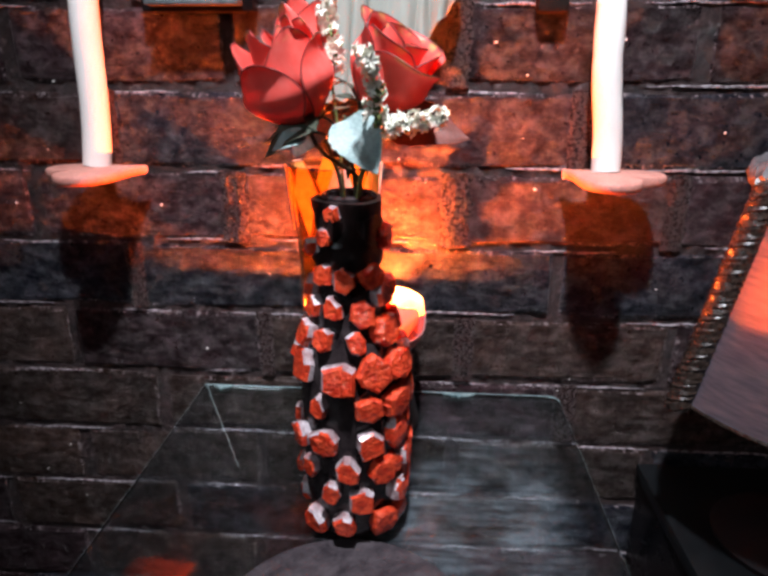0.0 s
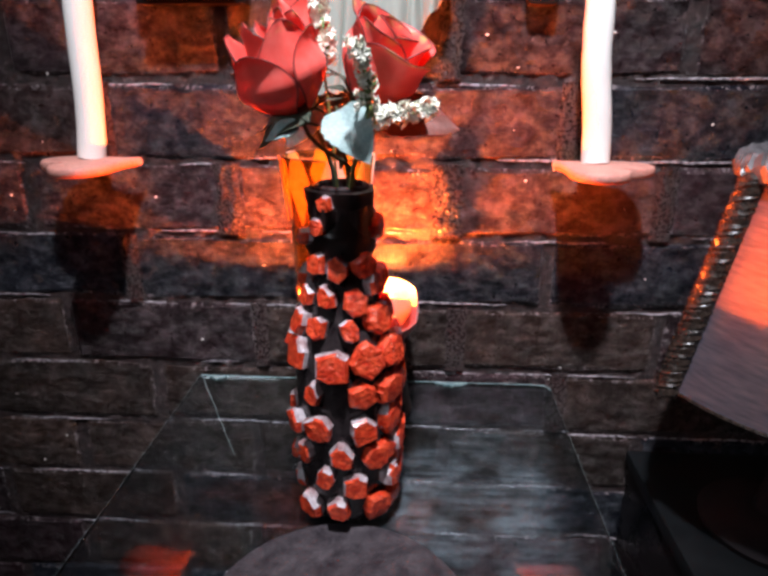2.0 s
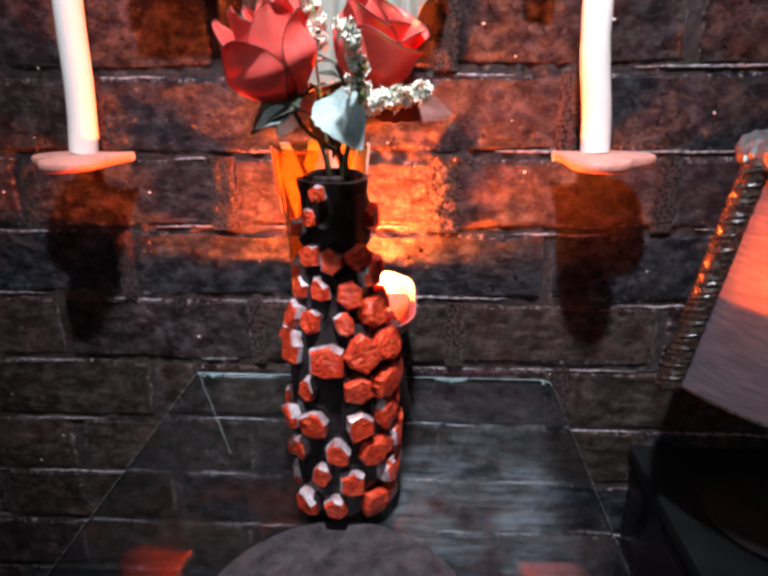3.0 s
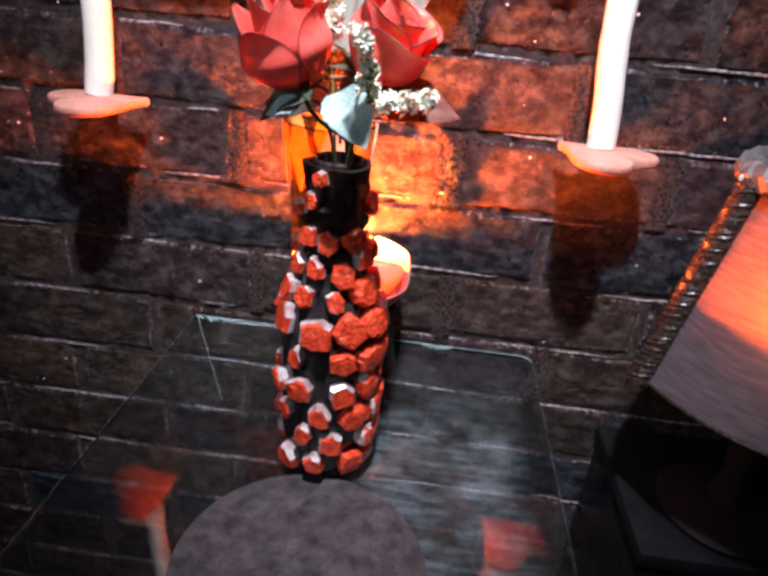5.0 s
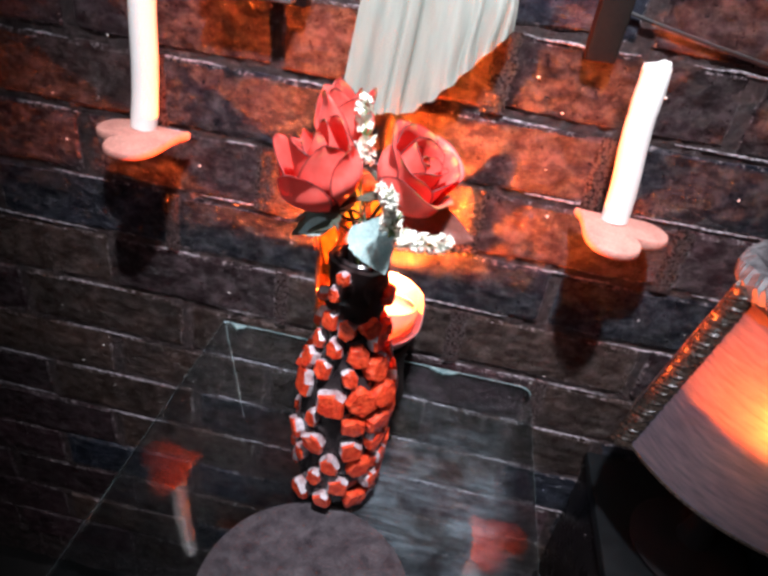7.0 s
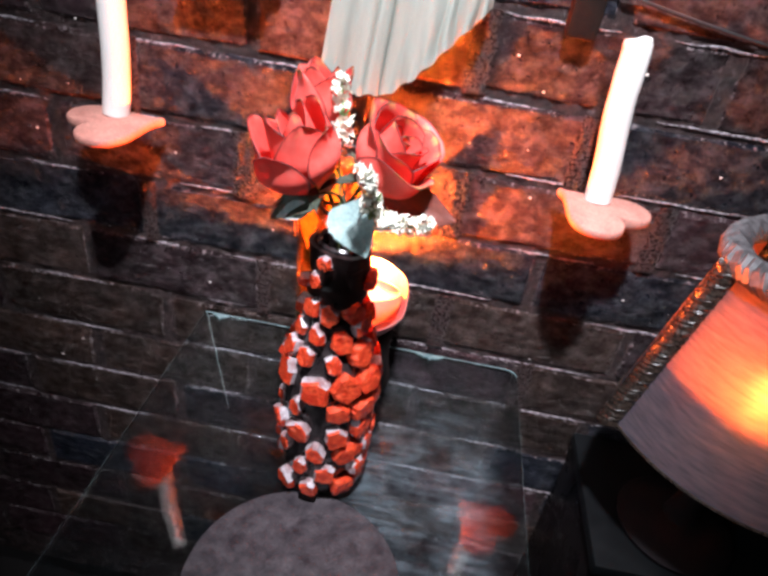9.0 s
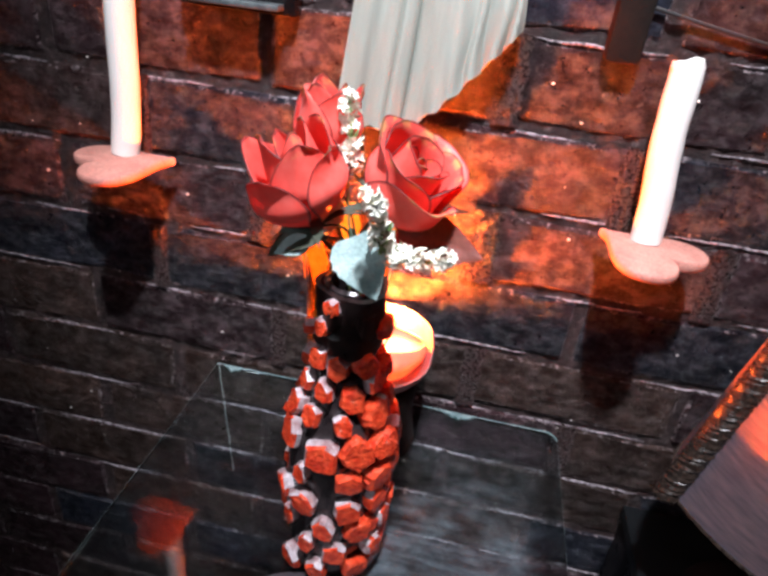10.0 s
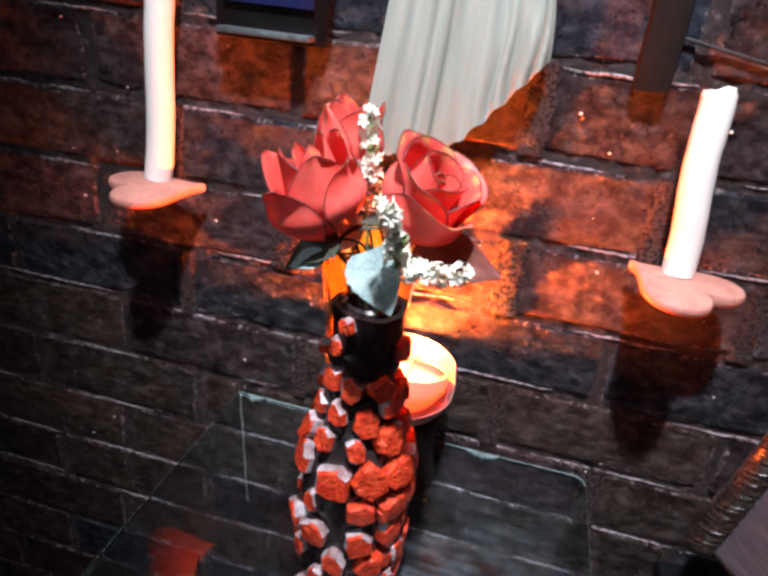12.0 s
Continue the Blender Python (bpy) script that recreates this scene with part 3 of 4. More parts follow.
        ob.matrix_local = turn @ Matrix.Rotation(rnd.uniform(-0.3, 0.3), 4, "Z") @ Matrix.Rotation(rnd.uniform(-0.12, 0.12), 4, "X") @ Matrix.Diagonal((high, w, rnd.uniform(0.0075, 0.0105), 1))
    return root


build_bottle()

# ---------- roses, sprigs ----------


def petal_mesh(R, H, wrap, curl, ruffle, seed, close=0.5, point=0.8):
    """One petal on a bud of radius R and height H, wrapped by an angle, drawn out to a tip that curls outward."""
    rnd = random.Random(seed)
    o, lean = rnd.uniform(0, 50), rnd.uniform(-0.12, 0.12)

    def f(u, v):
        s = 2 * u - 1
        top = max(0.0, (v - 0.45) / 0.55)
        width = wrap * (0.30 + 0.70 * math.sin(math.pi * min(0.5, 0.08 + 0.70 * v))) * (1 - point * top ** 1.9)
        vv = v * (1 - 0.05 * s * s * v)
        r = R * (0.14 + 0.86 * math.sin(math.pi * 0.5 * min(1.0, vv * 1.7)) - close * max(0, vv - 0.5))
        lip = max(0, vv - 0.60) / 0.40
        r += curl * R * lip ** 2.2 + 0.10 * R * curl * abs(s) ** 3
        z = H * vv - 0.25 * curl * H * lip ** 2.6
        r += ruffle * R * noise.noise(Vector((s * 1.3 + o, vv * 1.2, o))) * vv
        a = s * width + lean * vv
        return (r * math.cos(a), r * math.sin(a), z)
    bm = bmesh.new()
    sheet(bm, f, 14, 16, 0.0005)
    return mesh_of("petal", bm, PETAL)


def leaf_mesh(bm, L, W, bend=0.3, fold=0.25):
    def f(u, v):
        s = 2 * u - 1
        w = W * 0.5 * (math.sin(math.pi * (0.06 + 0.94 * v) ** 0.62) ** 0.9 + 0.02)
        ser = 1 + 0.04 * math.sin(v * 40)
        return (s * w * ser, L * v, -bend * L * v * v + fold * abs(s) * w - 0.03 * L * math.sin(v * 9) * abs(s))
    sheet(bm, f, 10, 14, 0.0005)


def align(d):
    return Vector(d).to_track_quat("Z", "Y").to_matrix().to_4x4()


def build_rose(center, axis, R, H, layers, label, seed, spin=0.0, close=0.6, point=0.8):
    """layers: (petals, radius, height, wrap, curl)"""
    base = Vector(center) - Vector(axis).normalized() * H * 0.5
    root = thing("rose", label, "artificial rose", base, "roses in the bottle")
    m = align(axis) @ Matrix.Rotation(spin, 4, "Z")
    rnd = random.Random(seed)
    for li, (n, kr, kh, wrap, curl) in enumerate(layers):
        for k in range(n):
            me = petal_mesh(R * kr, H * kh, wrap, curl * rnd.uniform(0.75, 1.25), 0.12, seed * 100 + li * 10 + k, close, point)
            ob = new("petal", me)
            ob.parent = root
            ob.matrix_local = m @ Matrix.Rotation(2 * math.pi * (k + 0.37 * li) / n + rnd.uniform(-0.12, 0.12), 4, "Z") @ Matrix.Rotation(rnd.uniform(-0.06, 0.10) * (0.4 + kr), 4, "Y")
    # calyx and sepals
    bm = bmesh.new()
    lathe(bm, [(0, -0.006), (0.003, -0.005), (R * 0.22, 0.0), (R * 0.30, 0.004), (R * 0.2, 0.006), (0, 0.005)], 14)
    c = part("calyx", bm, STEM, root)
    c.matrix_local = m
    for k in range(5):
        bm = bmesh.new()
        leaf_mesh(bm, R * 0.85, R * 0.26, 0.5, 0.2)
        s = part("sepal", bm, DARKLEAF, root)
        s.matrix_local = m @ Matrix.Rotation(1.2566 * k + 0.3, 4, "Z") @ Matrix.Translation((0, R * 0.15, 0)) @ Matrix.Rotation(0.55, 4, "X")
    # stem down into the bottle
    bm = bmesh.new()
    foot = Vector((BOT.x + rnd.uniform(-0.006, 0.006), BOT.y + rnd.uniform(-0.006, 0.006), BOT.z + 0.02)) - base
    mouth = Vector((BOT.x + rnd.uniform(-0.009, 0.009), BOT.y + rnd.uniform(-0.006, 0.006), BOT.z + 0.249)) - base
    d = Vector(axis).normalized()
    pts = bezier(foot, foot.lerp(mouth, 0.4), foot.lerp(mouth, 0.7), mouth, 6)[:-1] + bezier(mouth, mouth + Vector((0, 0, 0.02)), -d * 0.03, -d * 0.004, 9)
    tube(bm, pts, 0.0014, 7)
    part("stem", bm, STEM, root)
    return root


def add_leaf(rose, at, direction, normal, L, W, mat, label, bend=0.3):
    bm = bmesh.new()
    leaf_mesh(bm, L, W, bend)
    ob = part("leaf", bm, mat, rose, label)
    y = Vector(direction).normalized()
    z = Vector(normal)
    z = (z - y * z.dot(y)).normalized()
    x = y.cross(z)
    m = Matrix((x, y, z)).transposed().to_4x4()
    m.translation = Vector(at) - rose.location
    ob.matrix_local = m
    bm = bmesh.new()
    start = Vector(at) - rose.location
    tube(bm, bezier(start, start - y * 0.01, Vector((BOT.x, BOT.y, 1.30)) - rose.location, Vector((BOT.x, BOT.y, 1.275)) - rose.location, 8), 0.0008, 6)
    part("leaf_stalk", bm, STEM, rose)


BUD = ((2, 0.36, 1.0, 2.2, 0.0), (2, 0.60, 1.06, 1.7, 0.04), (3, 0.82, 1.04, 1.15, 0.14), (4, 0.98, 0.90, 0.85, 0.26))
SMALLBUD = ((2, 0.40, 0.98, 2.2, 0.0), (3, 0.72, 1.0, 1.6, 0.06), (4, 1.0, 0.92, 1.15, 0.16))
OPEN = ((2, 0.20, 0.84, 2.6, 0.03), (2, 0.38, 0.90, 2.2, 0.12), (3, 0.60, 0.96, 1.6, 0.18), (3, 0.82, 1.0, 1.5, 0.26), (3, 1.0, 0.96, 1.35, 0.34))

rose_left = build_rose((-0.004, -0.232, 1.335), (-0.32, -0.22, 1.0), 0.0275, 0.056, BUD, "coral red cloth rose bud with dark edges and cream tips", 3, 0.4)
rose_right = build_rose((0.0515, -0.226, 1.340), (0.52, -0.22, 0.82), 0.0255, 0.051, OPEN, "opened red cloth rose with curled petals", 8, 0.9, 0.40, 0.55)
rose_top = build_rose((0.001, -0.195, 1.356), (-0.02, 0.0, 1.0), 0.020, 0.052, SMALLBUD, "small coral rose bud standing tallest in the bottle", 5, 1.1, 0.35)
add_leaf(rose_right, (0.030, -0.247, 1.314), (0.42, -0.35, -0.60), (0.0, -1.0, 0.55), 0.035, 0.029, LEAF, "dusty blue-green rose leaf", 0.1)
add_leaf(rose_top, (0.010, -0.205, 1.318), (-0.50, 0.0, -0.75), (-0.1, -1.0, 0.1), 0.036, 0.024, FLORET, "pale cream leaf underside", 0.05)
add_leaf(rose_left, (0.012, -0.240, 1.314), (-0.75, -0.20, -0.35), (-0.2, -0.6, 0.8), 0.036, 0.022, DARKLEAF, "dark green rose leaf", 0.25)
add_leaf(rose_left, (0.006, -0.246, 1.306), (-0.85, -0.25, -0.30), (0.0, -0.8, 0.7), 0.020, 0.012, LEAF, "small dusty blue-green leaf", 0.2)
add_leaf(rose_right, (0.050, -0.220, 1.312), (0.90, -0.10, -0.12), (0.0, -0.8, 0.5), 0.050, 0.030, REDLEAF, "red-brown rose leaf", 0.15)


def floret_mesh():
    bm = bmesh.new()
    for k in range(5):
        a = 2 * math.pi * k / 5
        c, s = math.cos(a), math.sin(a)
        mid = bm.verts.new((0, 0, 0))
        l = bm.verts.new((0.5 * c - 0.30 * s, 0.5 * s + 0.30 * c, 0.28))
        t = bm.verts.new((0.95 * c, 0.95 * s, 0.22))
        r = bm.verts.new((0.5 * c + 0.30 * s, 0.5 * s - 0.30 * c, 0.28))
        m2 = bm.verts.new((0.5 * c, 0.5 * s, 0.05))
        for f in ((mid, m2, l), (m2, t, l), (mid, r, m2), (m2, r, t)):
            bm.faces.new(f)
    return mesh_of("floret", bm, FLORET)


FLORETS = floret_mesh()


def build_sprig(start, end, bulge, count, thick, seed, label, size=0.0041):
    root = thing("flower_sprig", label, "flower sprig", start, "white sprigs in the bottle")
    rnd = random.Random(seed)
    s, e = Vector(start), Vector(end)
    pts = [p - s for p in bezier(s, s.lerp(e, 0.3) + Vector(bulge), s.lerp(e, 0.7) + Vector(bulge), e, 12)]
    bm = bmesh.new()
    mouth = Vector((BOT.x, BOT.y, BOT.z + 0.249)) - s
    low = bezier(Vector((BOT.x, BOT.y, BOT.z + 0.03)) - s, mouth - Vector((0, 0, 0.05)), mouth, Vector((0, 0, 0)), 10)
    tube(bm, low[:-1] + pts, 0.0009, 6)
    part("stem", bm, SPRIGGREEN, root)
    for k in range(count):
        t = rnd.uniform(0.12, 1.0)
        p = pts[min(11, int(t * 11.99))]
        d = Vector((rnd.gauss(0, 1), rnd.gauss(0, 1) - 0.3, rnd.gauss(0, 1) + 0.2)).normalized()
        ob = new("floret", FLORETS)
        ob.parent = root
        q = p + d * thick * rnd.uniform(0.35, 1.0) * (1.1 - 0.5 * t)
        ob.matrix_local = Matrix.Translation(q) @ align(d) @ Matrix.Rotation(rnd.uniform(0, 6), 4, "Z") @ Matrix.Diagonal((*[size * rnd.uniform(0.7, 1.15)] * 3, 1))
    bm = bmesh.new()
    for k in range(26):
        t = rnd.uniform(0.0, 0.5)
        p = pts[min(11, int(t * 11.99))]
        d = Vector((rnd.gauss(0, 1), rnd.gauss(0, 1), rnd.gauss(0, 1))).normalized()
        tube(bm, [p, p + d * thick * 0.5, p + d * thick * 0.8 + Vector((0, 0, 0.002))], [0.0006, 0.0014, 0.0003], 4)
    part("bud_spray", bm, SPRIGGREEN, root, "small green buds")


build_sprig((0.046, -0.250, 1.312), (0.042, -0.272, 1.348), (0.004, -0.006, 0.004), 62, 0.0070, 11, "upright cream-white flower sprig between the roses")
build_sprig((0.048, -0.246, 1.310), (0.080, -0.258, 1.316), (0.0, -0.008, -0.002), 84, 0.0080, 12, "drooping white flower sprig beneath the open rose")
build_sprig((0.017, -0.215, 1.338), (0.013, -0.205, 1.374), (0.004, -0.004, 0.0), 72, 0.0085, 13, "white flower sprig beside the small rose bud")

# ---------- tealight cup, its stand and the amber glass ----------


def build_tealight():
    root = thing("tealight_holder", "lit tealight holder, pink glass cup in a clay bowl", "candle holder", (CUP[0], CUP[1], 1.0905))

    def rim_lift(a, z, lift):
        if lift > 0:
            return z - lift * math.sin(a) * (z / 0.0415) ** 2
        back = min(1.0, max(0.0, (math.sin(a) + 0.25) / 0.6))
        return z - lift * back * back * (3 - 2 * back) * (z / 0.024) ** 2

    def vessel(profile, n, lift, petals, depth):
        bm = bmesh.new()
        rings = []
        for r, z in profile:
            ring = []
            for k in range(n):
                a = 2 * math.pi * k / n
                q = r * (1 + depth * abs(math.sin(petals * a / 2)) * z / 0.05)
                ring.append(bm.verts.new((q * math.cos(a), q * math.sin(a), rim_lift(a, z, lift))))
            rings.append(ring)
        for p, q in zip(rings, rings[1:]):
            for k in range(n):
                bm.faces.new((p[k], p[(k + 1) % n], q[(k + 1) % n], q[k]))
        bm.faces.new(rings[0][::-1])
        bm.faces.new(rings[-1])
        return bm
    # the clay bowl stands higher at the back; the glass cup sits in it
    part("clay_bowl", vessel([(0.026, 0.0), (0.040, 0.003), (0.050, 0.011), (0.0550, 0.018), (0.0565, 0.024), (0.0550, 0.0245), (0.0530, 0.018), (0.047, 0.012), (0.038, 0.006), (0.020, 0.004)], 72, -0.0212, 6, 0.0),
         CLAYPETAL, root, "dusky pink clay bowl, higher at the back")
    part("glass_cup", vessel([(0.022, 0.0045), (0.030, 0.008), (0.0415, 0.017), (0.0490, 0.028), (0.0500, 0.036), (0.0475, 0.0415), (0.0460, 0.041), (0.0480, 0.036), (0.0470, 0.028), (0.0395, 0.018), (0.028, 0.011), (0.016, 0.009)], 64, 0.0165, 6, 0.0),
         CUPGLASS, root, "frosted pink glass cup glowing orange")
    bm = bmesh.new()
    lathe(bm, [(0, 0.0095), (0.0195, 0.0095), (0.0200, 0.016), (0.0185, 0.020), (0.010, 0.0195), (0, 0.019)], 32)
    part("wax", bm, WAX, root, "melted wax")
    bm = bmesh.new()
    lathe(bm, [(0, -0.004), (0.0016, -0.003), (0.0022, -0.001), (0.0016, 0.002), (0.0007, 0.004), (0, 0.005)], 14)
    fl = part("flame", bm, FLAMEMAT, root, "small yellow flame")
    fl.location = Vector(FLAME) - root.location
    fl.visible_shadow = False
    bm = bmesh.new()
    tip = Vector(FLAME) - root.location
    tube(bm, [(tip.x * 0.4, tip.y * 0.4, 0.018), (tip.x, tip.y, tip.z - 0.003)], 0.0007, 6)
    part("wick", bm, WICK, root)
    bm = bmesh.new()
    lathe(bm, [(0, 0), (0.050, 0), (0.052, 0.004), (0.050, 0.010), (0.047, 0.03), (0.046, 0.06), (0.048, 0.072), (0.046, 0.0775), (0, 0.0780)], 40)
    ob = part("candle_stand", bm, WOOD)
    ob.location = (CUP[0], CUP[1], GLASS_Z + 0.0004)
    tagged(ob, "dark turned wooden candle stand on the glass shelf", "candle stand")


build_tealight()


def build_amber_glass():
    root = thing("amber_glass", "tall amber glass with gold faceted rim behind the bottle", "glass", (0.0060, -0.138, GLASS_Z + 0.0004))
    bm = bmesh.new()
    flute = lambda a, z: 1 + 0.012 * math.cos(8 * a)
    lathe(bm, [(0, 0), (0.024, 0), (0.026, 0.004), (0.0265, 0.10), (0.028, 0.17), (0.030, 0.22), (0.0345, 0.262), (0.0325, 0.263), (0.028, 0.221), (0.0258, 0.17), (0.0245, 0.10),
               (0.024, 0.008), (0, 0.006)], 72, flute)
    part("vessel", bm, AMBER, root).visible_shadow = False
    for k in range(8):
        mid = 2 * math.pi * (k + 0.35) / 8

        def facet(u, v, mid=mid):
            w = 0.62 * (1 - abs(2 * v - 1.25) / 1.26)
            r = 0.0312 + 0.0052 * v
            a = mid + (u - 0.5) * w
            return (r * math.cos(a), r * math.sin(a), 0.214 + 0.049 * v)
        bm = bmesh.new()
        sheet(bm, facet, 6, 8, 0.0006)
        part("rim_facet", bm, GOLDGLASS if k % 3 else CREAMGLASS, root, "gold facet" if k % 3 else "cream facet")


build_amber_glass()

# ---------- cloth on the wall ----------


def build_cloth():
    def f(u, v):
        # v: down from the nail; u: across
        z_bot = 1.314 + 0.008 * u + 0.081 * max(0.0, (u - 0.44) / 0.56) ** 1.15
        z = 1.60 + (z_bot - 1.60) * v
        s = (1.60 - z) / 0.28
        xl = -0.006 - 0.034 * s ** 0.9
        xr = 0.035 + 0.066 * math.sin(0.5 * math.pi * min(1.0, max(0.0, s / 0.74)))
        x = xl + (xr - xl) * u
        pleat = 0.0034 * math.sin(u * 17 + 1.2 * math.sin(v * 3)) * (0.4 + 0.6 * v) + 0.0012 * math.sin(u * 43 + v * 4)
        # two sharp folds, and puckers gathered along the slanting hem
        pleat += 0.0045 * (math.exp(-((u - 0.30) / 0.018) ** 2) + math.exp(-((u - 0.40) / 0.015) ** 2))
        pleat += 0.0060 * math.sin(u * 64 + 3 * noise.noise(Vector((u * 9, v * 4, 2)))) * max(0.0, (u - 0.45) / 0.55) * max(0.0, (v - 0.35) / 0.65) ** 2
        return (x, -0.026 - 0.006 * math.sin(math.pi * u) + pleat, z + 0.0015 * math.sin(u * 60) * v)
    bm = bmesh.new()
    sheet(bm, f, 140, 60, 0.0012)
    ob = part("hanging_cloth", bm, CLOTH)
    tagged(ob, "pale grey-green pleated cloth hanging on the brick wall", "cloth")
    bm = bmesh.new()
    tube(bm, [(0.014, 0.01, 1.597), (0.014, -0.045, 1.603)], 0.002, 8)
    tagged(part("nail", bm, STEEL), "steel nail in the brick wall holding the cloth", "nail")


build_cloth()


def build_wall_box():
    root = thing("wall_box", "black wall box with a dark blue panel and steel ledge", "wall box", (-0.130, 0.0, 1.39))
    bm = bmesh.new()
    box(bm, -0.050, 0.050, -0.018, 0.004, 0.0, 0.16, 0.002)
    part("housing", bm, BLACK, root)
    bm = bmesh.new()
    box(bm, -0.040, 0.040, -0.0225, -0.0185, 0.028, 0.15, 0.0008)
    part("panel", bm, BLUEPANEL, root, "dark blue glossy panel")
    bm = bmesh.new()
    box(bm, -0.041, 0.041, -0.034, -0.0185, 0.004, 0.009, 0.001)
    part("ledge", bm, STEEL, root, "dull steel ledge")


build_wall_box()


def build_cable():
    bm = bmesh.new()
    pts = [Vector((0.175, -0.004, 1.432)).lerp(Vector((0.60, -0.004, 1.385)), k / 20) + Vector((0, 0, -0.010 * math.sin(math.pi * k / 20))) for k in range(21)]
    pts = [Vector((0.165, -0.004, 1.62)), Vector((0.166, -0.004, 1.50)), Vector((0.168, -0.004, 1.45))] + pts
    tube(bm, pts, 0.0016, 8)
    tagged(part("cable", bm, CABLE), "thin black cable sagging along the brick wall", "cable")
    # dark solid strip in place of the shadow that falls down the wall here
    bm = bmesh.new()
    box(bm, 0.166, 0.193, -0.016, 0.004, 1.388, 1.75, 0.005)
    tagged(part("wall_shadow_strip", bm, WOOD), "dark upright strip standing in for a shadow on the brick wall", "batten")


build_cable()

# ---------- lamp on its black box ----------


def build_box():
    root = thing("black_box", "glossy black lacquered box standing beside the glass shelf", "box", (0.318, -0.185, 0))
    bm = bmesh.new()
    box(bm, 0.0, 0.34, 0.0, 0.178, 0.0, 0.915, 0.003)
    part("body", bm, BLACK, root)
    bm = bmesh.new()
    box(bm, -0.003, 0.343, -0.003, 0.181, 0.917, 0.933, 0.002)
    part("lid", bm, LID, root)


build_box()
SHADE_LOW, SHADE_TOP, R_LOW, R_TOP = 1.083, 1.266, 0.120, 0.081
CORNER = 185.6


def twisted(bm, path, r, pitch, n=3, sides=6, phase=0.0):
    """n strands twisted round a path of points."""
    path = [Vector(p) for p in path]
    length = 0.0
    sides_of = []
    side = None
    for k, p in enumerate(path):
        d = (path[min(k + 1, len(path) - 1)] - path[max(k - 1, 0)]).normalized()
        if side is None:
            side = d.orthogonal().normalized()
        side = (side - d * side.dot(d)).normalized()
        if k:
            length += (p - path[k - 1]).length
        sides_of.append((p, side.copy(), d.cross(side), length))
    for s in range(n):
        pts = []
        for p, a, b, l in sides_of:
            w = 2 * math.pi * (l / pitch + s / n) + phase
            pts.append(p + r * (math.cos(w) * a + math.sin(w) * b))
        tube(bm, pts, r * 0.98, sides)


def shade_radius(t, a):
    """Square with bowed sides below, rounder above; a in radians."""
    q = (a - radians(CORNER)) % (math.pi / 2) - math.pi / 4
    flat = math.cos(math.pi / 4) / math.cos(q)
    k = 0.70 + 0.12 * t
    return (R_LOW + (R_TOP - R_LOW) * t) * (flat * (1 - k) + k)


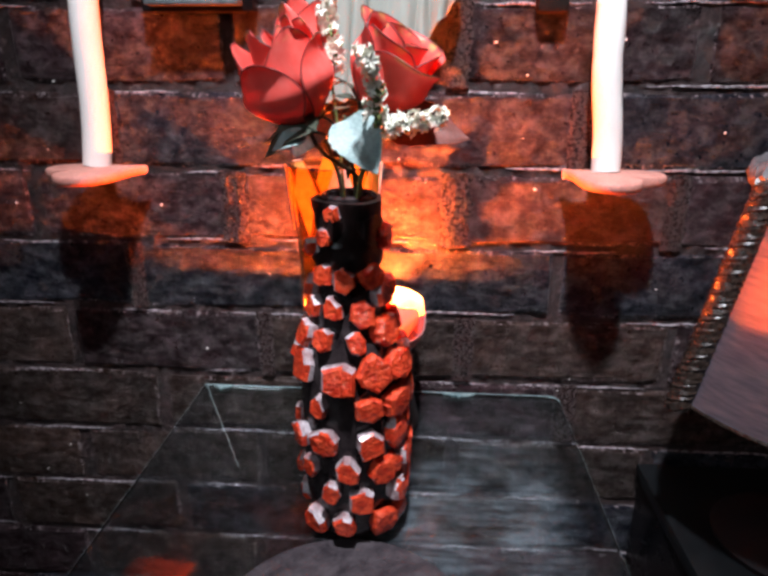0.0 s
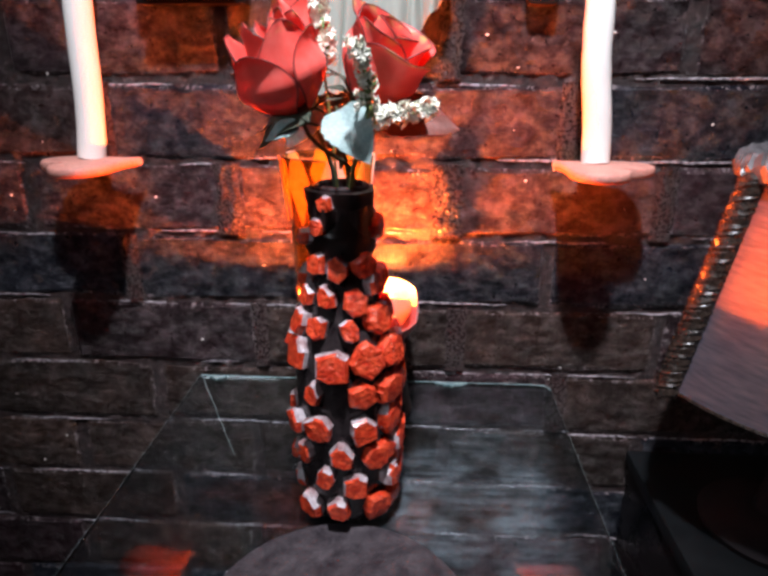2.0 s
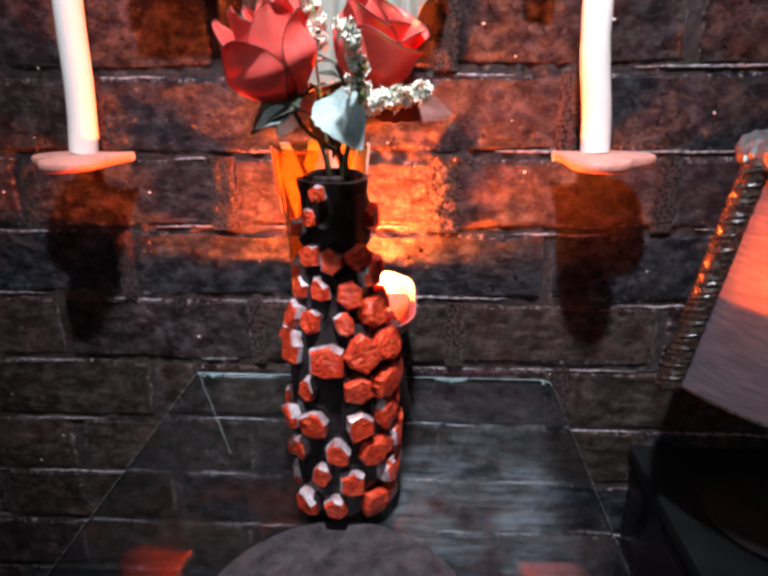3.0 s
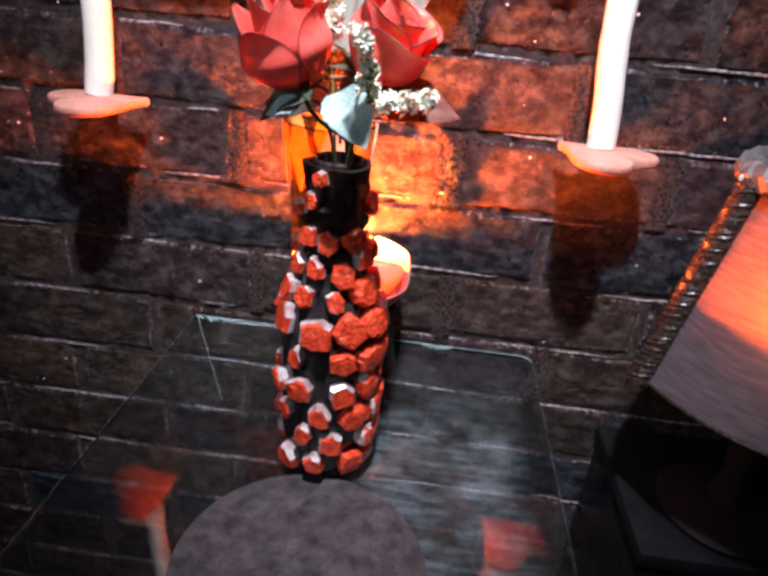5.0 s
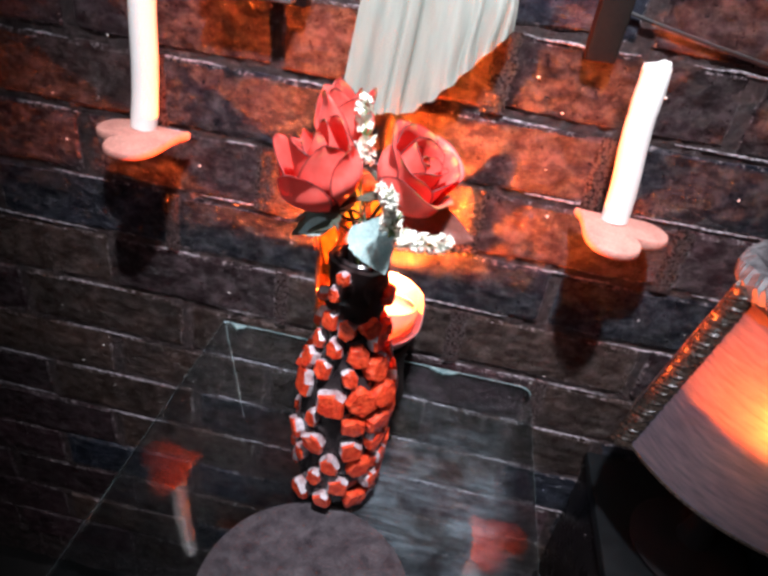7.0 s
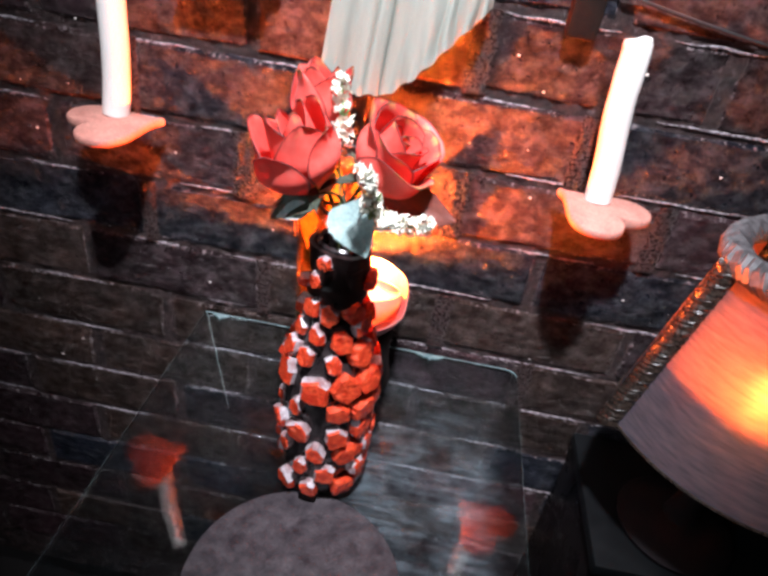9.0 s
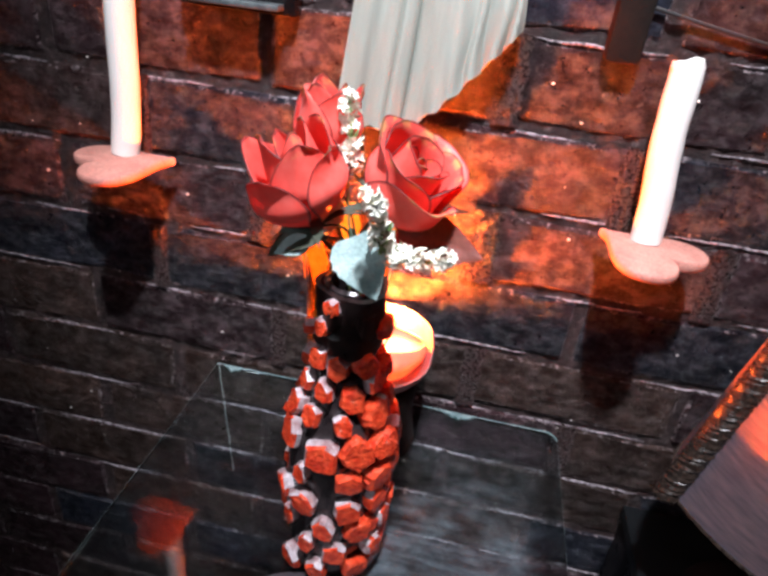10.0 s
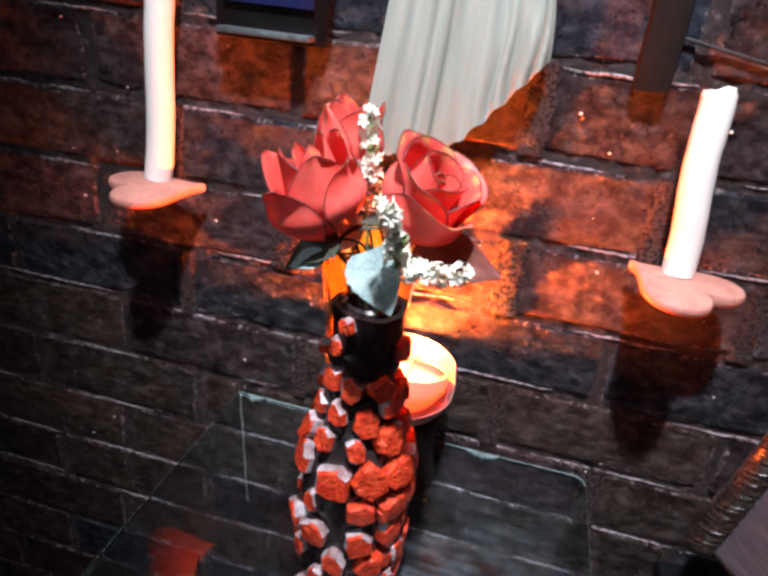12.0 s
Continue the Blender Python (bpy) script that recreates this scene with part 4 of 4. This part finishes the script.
def build_lamp():
    root = thing("table_lamp", "lit table lamp with four-sided parchment shade and dark rope seams", "table lamp", (LAMP[0], LAMP[1], 0.9335))
    lo, hi = SHADE_LOW - 0.9335, SHADE_TOP - 0.9335
    bm = bmesh.new()
    lathe(bm, [(0, 0), (0.06, 0), (0.062, 0.006), (0.055, 0.014), (0.018, 0.022), (0.013, 0.05), (0.016, 0.09), (0.013, 0.14), (0.030, 0.150), (0.034, 0.158), (0, 0.160)], 40)
    part("lamp_base", bm, BASEMAT, root, "black turned base with a shallow bowl")
    # unseen plate added inside the shade so the glow ends at one height
    bm = bmesh.new()
    tz = 1.1635 - 0.9335
    t = (tz - lo) / (hi - lo)
    ring = [(shade_radius(t, a) - 0.0040, a) for a in (2 * math.pi * k / 64 for k in range(64))]
    low = [bm.verts.new((r * math.cos(a), r * math.sin(a), tz - 0.002)) for r, a in ring]
    top = [bm.verts.new((r * math.cos(a), r * math.sin(a), tz)) for r, a in ring]
    bm.faces.new(top)
    bm.faces.new(low[::-1])
    for k in range(64):
        bm.faces.new((low[k], low[(k + 1) % 64], top[(k + 1) % 64], top[k]))
    part("light_cutoff", bm, BLACK, root, "unseen black plate under the bulb, added to cut its light", False)
    bm = bmesh.new()
    lathe(bm, [(0, 0.156), (0.007, 0.156), (0.006, 0.19), (0.006, tz - 0.002), (0, tz - 0.002)], 16)
    part("stem", bm, BLACK, root)
    bm = bmesh.new()
    nu, nv = 96, 14
    rings = []
    for s, ks in ((0.0, range(nv + 1)), (0.0012, range(nv, -1, -1))):
        for k in ks:
            t = k / nv
            rings.append([bm.verts.new(((shade_radius(t, a) - s) * math.cos(a), (shade_radius(t, a) - s) * math.sin(a), lo + (hi - lo) * t)) for a in (2 * math.pi * i / nu for i in range(nu))])
    for p, q in zip(rings, rings[1:] + rings[:1]):
        for i in range(nu):
            bm.faces.new((p[i], p[(i + 1) % nu], q[(i + 1) % nu], q[i]))
    part("shade", bm, SHADE, root, "streaky parchment shade glowing orange")
    bm = bmesh.new()
    lathe(bm, [(0, 0.2385), (0.005, 0.2395), (0.006, 0.250), (0.0085, 0.264), (0.009, 0.275), (0.006, 0.284), (0, 0.287)], 18)
    bulb = part("bulb", bm, FLAMEMAT, root, "warm glowing bulb")
    bulb.location = (-0.042, -0.066, -0.014)
    bulb.visible_shadow = False
    for q in range(4):
        a = radians(CORNER + 90 * q)
        bm = bmesh.new()
        path = []
        for k in range(121):
            t = -0.02 + 1.0 * k / 120
            r = shade_radius(max(0, t), a) + 0.003
            path.append((r * math.cos(a), r * math.sin(a), lo + (hi - lo) * t))
        twisted(bm, path, 0.0056, 0.0165)
        part("rope_seam", bm, ROPE, root, "dark twisted rope")
    bm = bmesh.new()
    path = []
    for k in range(161):
        a = 2 * math.pi * k / 160
        r = shade_radius(1.0, a) - 0.001
        path.append((r * math.cos(a), r * math.sin(a), hi))
    twisted(bm, path, 0.0068, 0.020)
    part("top_ring", bm, RINGMAT, root, "grey wrapped rope ring")
    bm = bmesh.new()
    path = [(shade_radius(0, a) * math.cos(a), shade_radius(0, a) * math.sin(a), lo) for a in (2 * math.pi * k / 120 for k in range(121))]
    tube(bm, path, 0.0016, 6)
    part("bottom_rim", bm, ROPE, root, "thin dark rim wire")
    for q in range(4):
        a = radians(CORNER + 90 * q)
        bm = bmesh.new()
        tube(bm, [(0.030 * math.cos(a), 0.030 * math.sin(a), 0.156), (R_LOW * math.cos(a), R_LOW * math.sin(a), lo + 0.002)], 0.0014, 6)
        part("strut", bm, BLACK, root)


build_lamp()

# ---------- bricks, one by one ----------


def brick_mesh(seed, paint):
    """Unit brick: x and z from -0.5 to 0.5, front at y 0, slightly uneven and rounded."""
    rnd = random.Random(seed)
    bm = bmesh.new()
    xs = (-0.5, -0.485, -0.16, 0.17, 0.485, 0.5)
    zs = (-0.5, -0.45, 0.45, 0.5)
    g = []
    for i, x in enumerate(xs):
        col = []
        for j, z in enumerate(zs):
            edge = (i in (0, 5)) + (j in (0, 3))
            y = 0.0024 * (edge > 0) + 0.0014 * (edge > 1) + rnd.uniform(-0.0008, 0.0008)
            jx = rnd.uniform(-0.006, 0.006)
            jz = rnd.uniform(-0.035, 0.035) if j in (0, 3) else rnd.uniform(-0.03, 0.03)
            col.append(bm.verts.new((x + jx, y, z + jz)))
        g.append(col)
    for i in range(5):
        for j in range(3):
            f = bm.faces.new((g[i][j], g[i + 1][j], g[i + 1][j + 1], g[i][j + 1]))
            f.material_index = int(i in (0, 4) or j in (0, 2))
    ring = [g[i][0] for i in range(6)] + [g[5][j] for j in range(1, 4)] + [g[i][3] for i in range(4, -1, -1)] + [g[0][j] for j in (2, 1)]
    back = [bm.verts.new((v.co.x, 0.028, v.co.z)) for v in ring]
    n = len(ring)
    for i in range(n):
        bm.faces.new((ring[i], ring[(i + 1) % n], back[(i + 1) % n], back[i]))
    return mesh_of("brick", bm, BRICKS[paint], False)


def build_bricks():
    kinds = {k: [brick_mesh(20 * n + s, k) for s in range(6)] for n, k in enumerate(PAINTS)}
    courses = {-1: ("blue", "blue", "plum"), -2: ("olive", "plum", "blue"), -3: ("plum", "olive", "olive"), -4: ("olive", "blue", "olive"), 0: ("rust", "plum", "rust"),
               1: ("plum", "rust", "blue"), 2: ("plum", "plum", "rust"), 3: ("blue", "plum", "plum")}
    rnd = random.Random(21)
    # first joint of each course at or right of the middle, by course counted from the joint at 1.175
    for c in range(-10, 7):
        z0 = 1.175 + 0.075 * c
        start = 0.103 if c % 2 == 0 else -0.007
        start += {0: 0.0, 1: 0.0, 2: 0.0, -1: -0.003, -2: 0.015, -3: 0.012, -4: 0.007}.get(c, rnd.uniform(-0.015, 0.015))
        pitch = {0: 0.2145, 1: 0.2265, 2: 0.214, -1: 0.219, -2: 0.213, -3: 0.222}.get(c, 0.216)
        for k in range(-4, 4):
            xa, xb = start + pitch * k, start + pitch * (k + 1)
            if xb < -0.86 or xa > 0.86:
                continue
            paint = courses.get(c, ("plum", "olive", "blue"))[(k + 6 + rnd.choice((0, 0, 0, 1))) % 3]
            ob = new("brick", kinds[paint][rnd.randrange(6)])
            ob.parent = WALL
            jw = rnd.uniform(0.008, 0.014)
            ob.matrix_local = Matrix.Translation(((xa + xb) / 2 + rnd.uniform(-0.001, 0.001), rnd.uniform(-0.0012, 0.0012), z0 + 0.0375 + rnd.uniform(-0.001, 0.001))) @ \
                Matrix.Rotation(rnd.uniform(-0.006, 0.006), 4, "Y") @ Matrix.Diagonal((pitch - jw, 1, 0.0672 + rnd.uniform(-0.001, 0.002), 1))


build_bricks()


def build_mortar_detail():
    rnd = random.Random(5)
    # crooked ridges squeezed out of the bed joints
    for c in range(-5, 5):
        z = 1.175 + 0.075 * c
        x = -0.62 + rnd.uniform(0, 0.1)
        while x < 0.60:
            length = rnd.uniform(0.03, 0.16)
            n = max(6, int(length / 0.004))
            o, low = rnd.uniform(0, 90), rnd.choice((-0.0035, -0.003, 0.003))
            pts, radii = [], []
            for k in range(n):
                q = x + length * k / (n - 1)
                wob = noise.noise(Vector((q * 45, o, 0)))
                fine = noise.noise(Vector((q * 230, o, 3)))
                pts.append((q, 0.0012 + 0.0008 * fine, z + low + 0.0016 * wob + 0.0007 * fine))
                radii.append((0.0011 + 0.0009 * abs(fine)) * min(1, 0.25 + 3 * min(k, n - 1 - k) / n))
            bm = bmesh.new()
            tube(bm, pts, radii, 6)
            part("mortar_ridge", bm, RIDGE, WALL)
            x += length + rnd.uniform(0.01, 0.12)
    # wide lumpy smears over some upright joints
    for x, c, w in ((-0.116, 0, 0.024), (0.104, 0, 0.028), (0.101, 2, 0.020), (0.216, 1, 0.018), (-0.236, 1, 0.018), (0.314, 0, 0.016), (0.118, -2, 0.018), (-0.228, -1, 0.016), (0.232, -3, 0.018), (-0.094, -2, 0.014)):
        z0 = 1.176 + 0.075 * c

        def lump(u, v, x=x, z0=z0, w=w):
            edge = min(1.0, 5 * min(u, 1 - u))
            px = x + (u - 0.5) * w * (1 + 0.35 * noise.noise(Vector((x * 50, v * 6, 1))))
            pz = z0 + 0.073 * v
            h = 0.5 + 0.5 * noise.fractal(Vector((px * 170, pz * 80, 7)), 1.0, 2.0, 4)
            return (px, 0.0010 - 0.0042 * h * edge, pz)
        bm = bmesh.new()
        sheet(bm, lump, 16, 40, -0.003)
        part("mortar_smear", bm, SMEAR, WALL, "lumpy mortar smeared over a joint")
    # small pale flecks on the wall face
    flecks = [(-0.192, 1.213), (0.179, 1.234), (0.205, 1.245), (0.346, 1.288), (-0.345, 1.213), (-0.16, 1.055), (0.247, 1.367)]
    flecks += [(rnd.uniform(-0.45, 0.45), rnd.uniform(0.85, 1.45)) for _ in range(34)]
    for k, (x, z) in enumerate(flecks):
        bm = bmesh.new()
        r = 0.0014 if k < 7 else rnd.uniform(0.0005, 0.0011)
        bmesh.ops.create_icosphere(bm, subdivisions=1, radius=1, matrix=Matrix.Translation((x, -0.0008, z)) @ Matrix.Diagonal((r * rnd.uniform(0.8, 1.5), 0.0012, r, 1)))
        part("pale_fleck", bm, WAX, WALL)


build_mortar_detail()
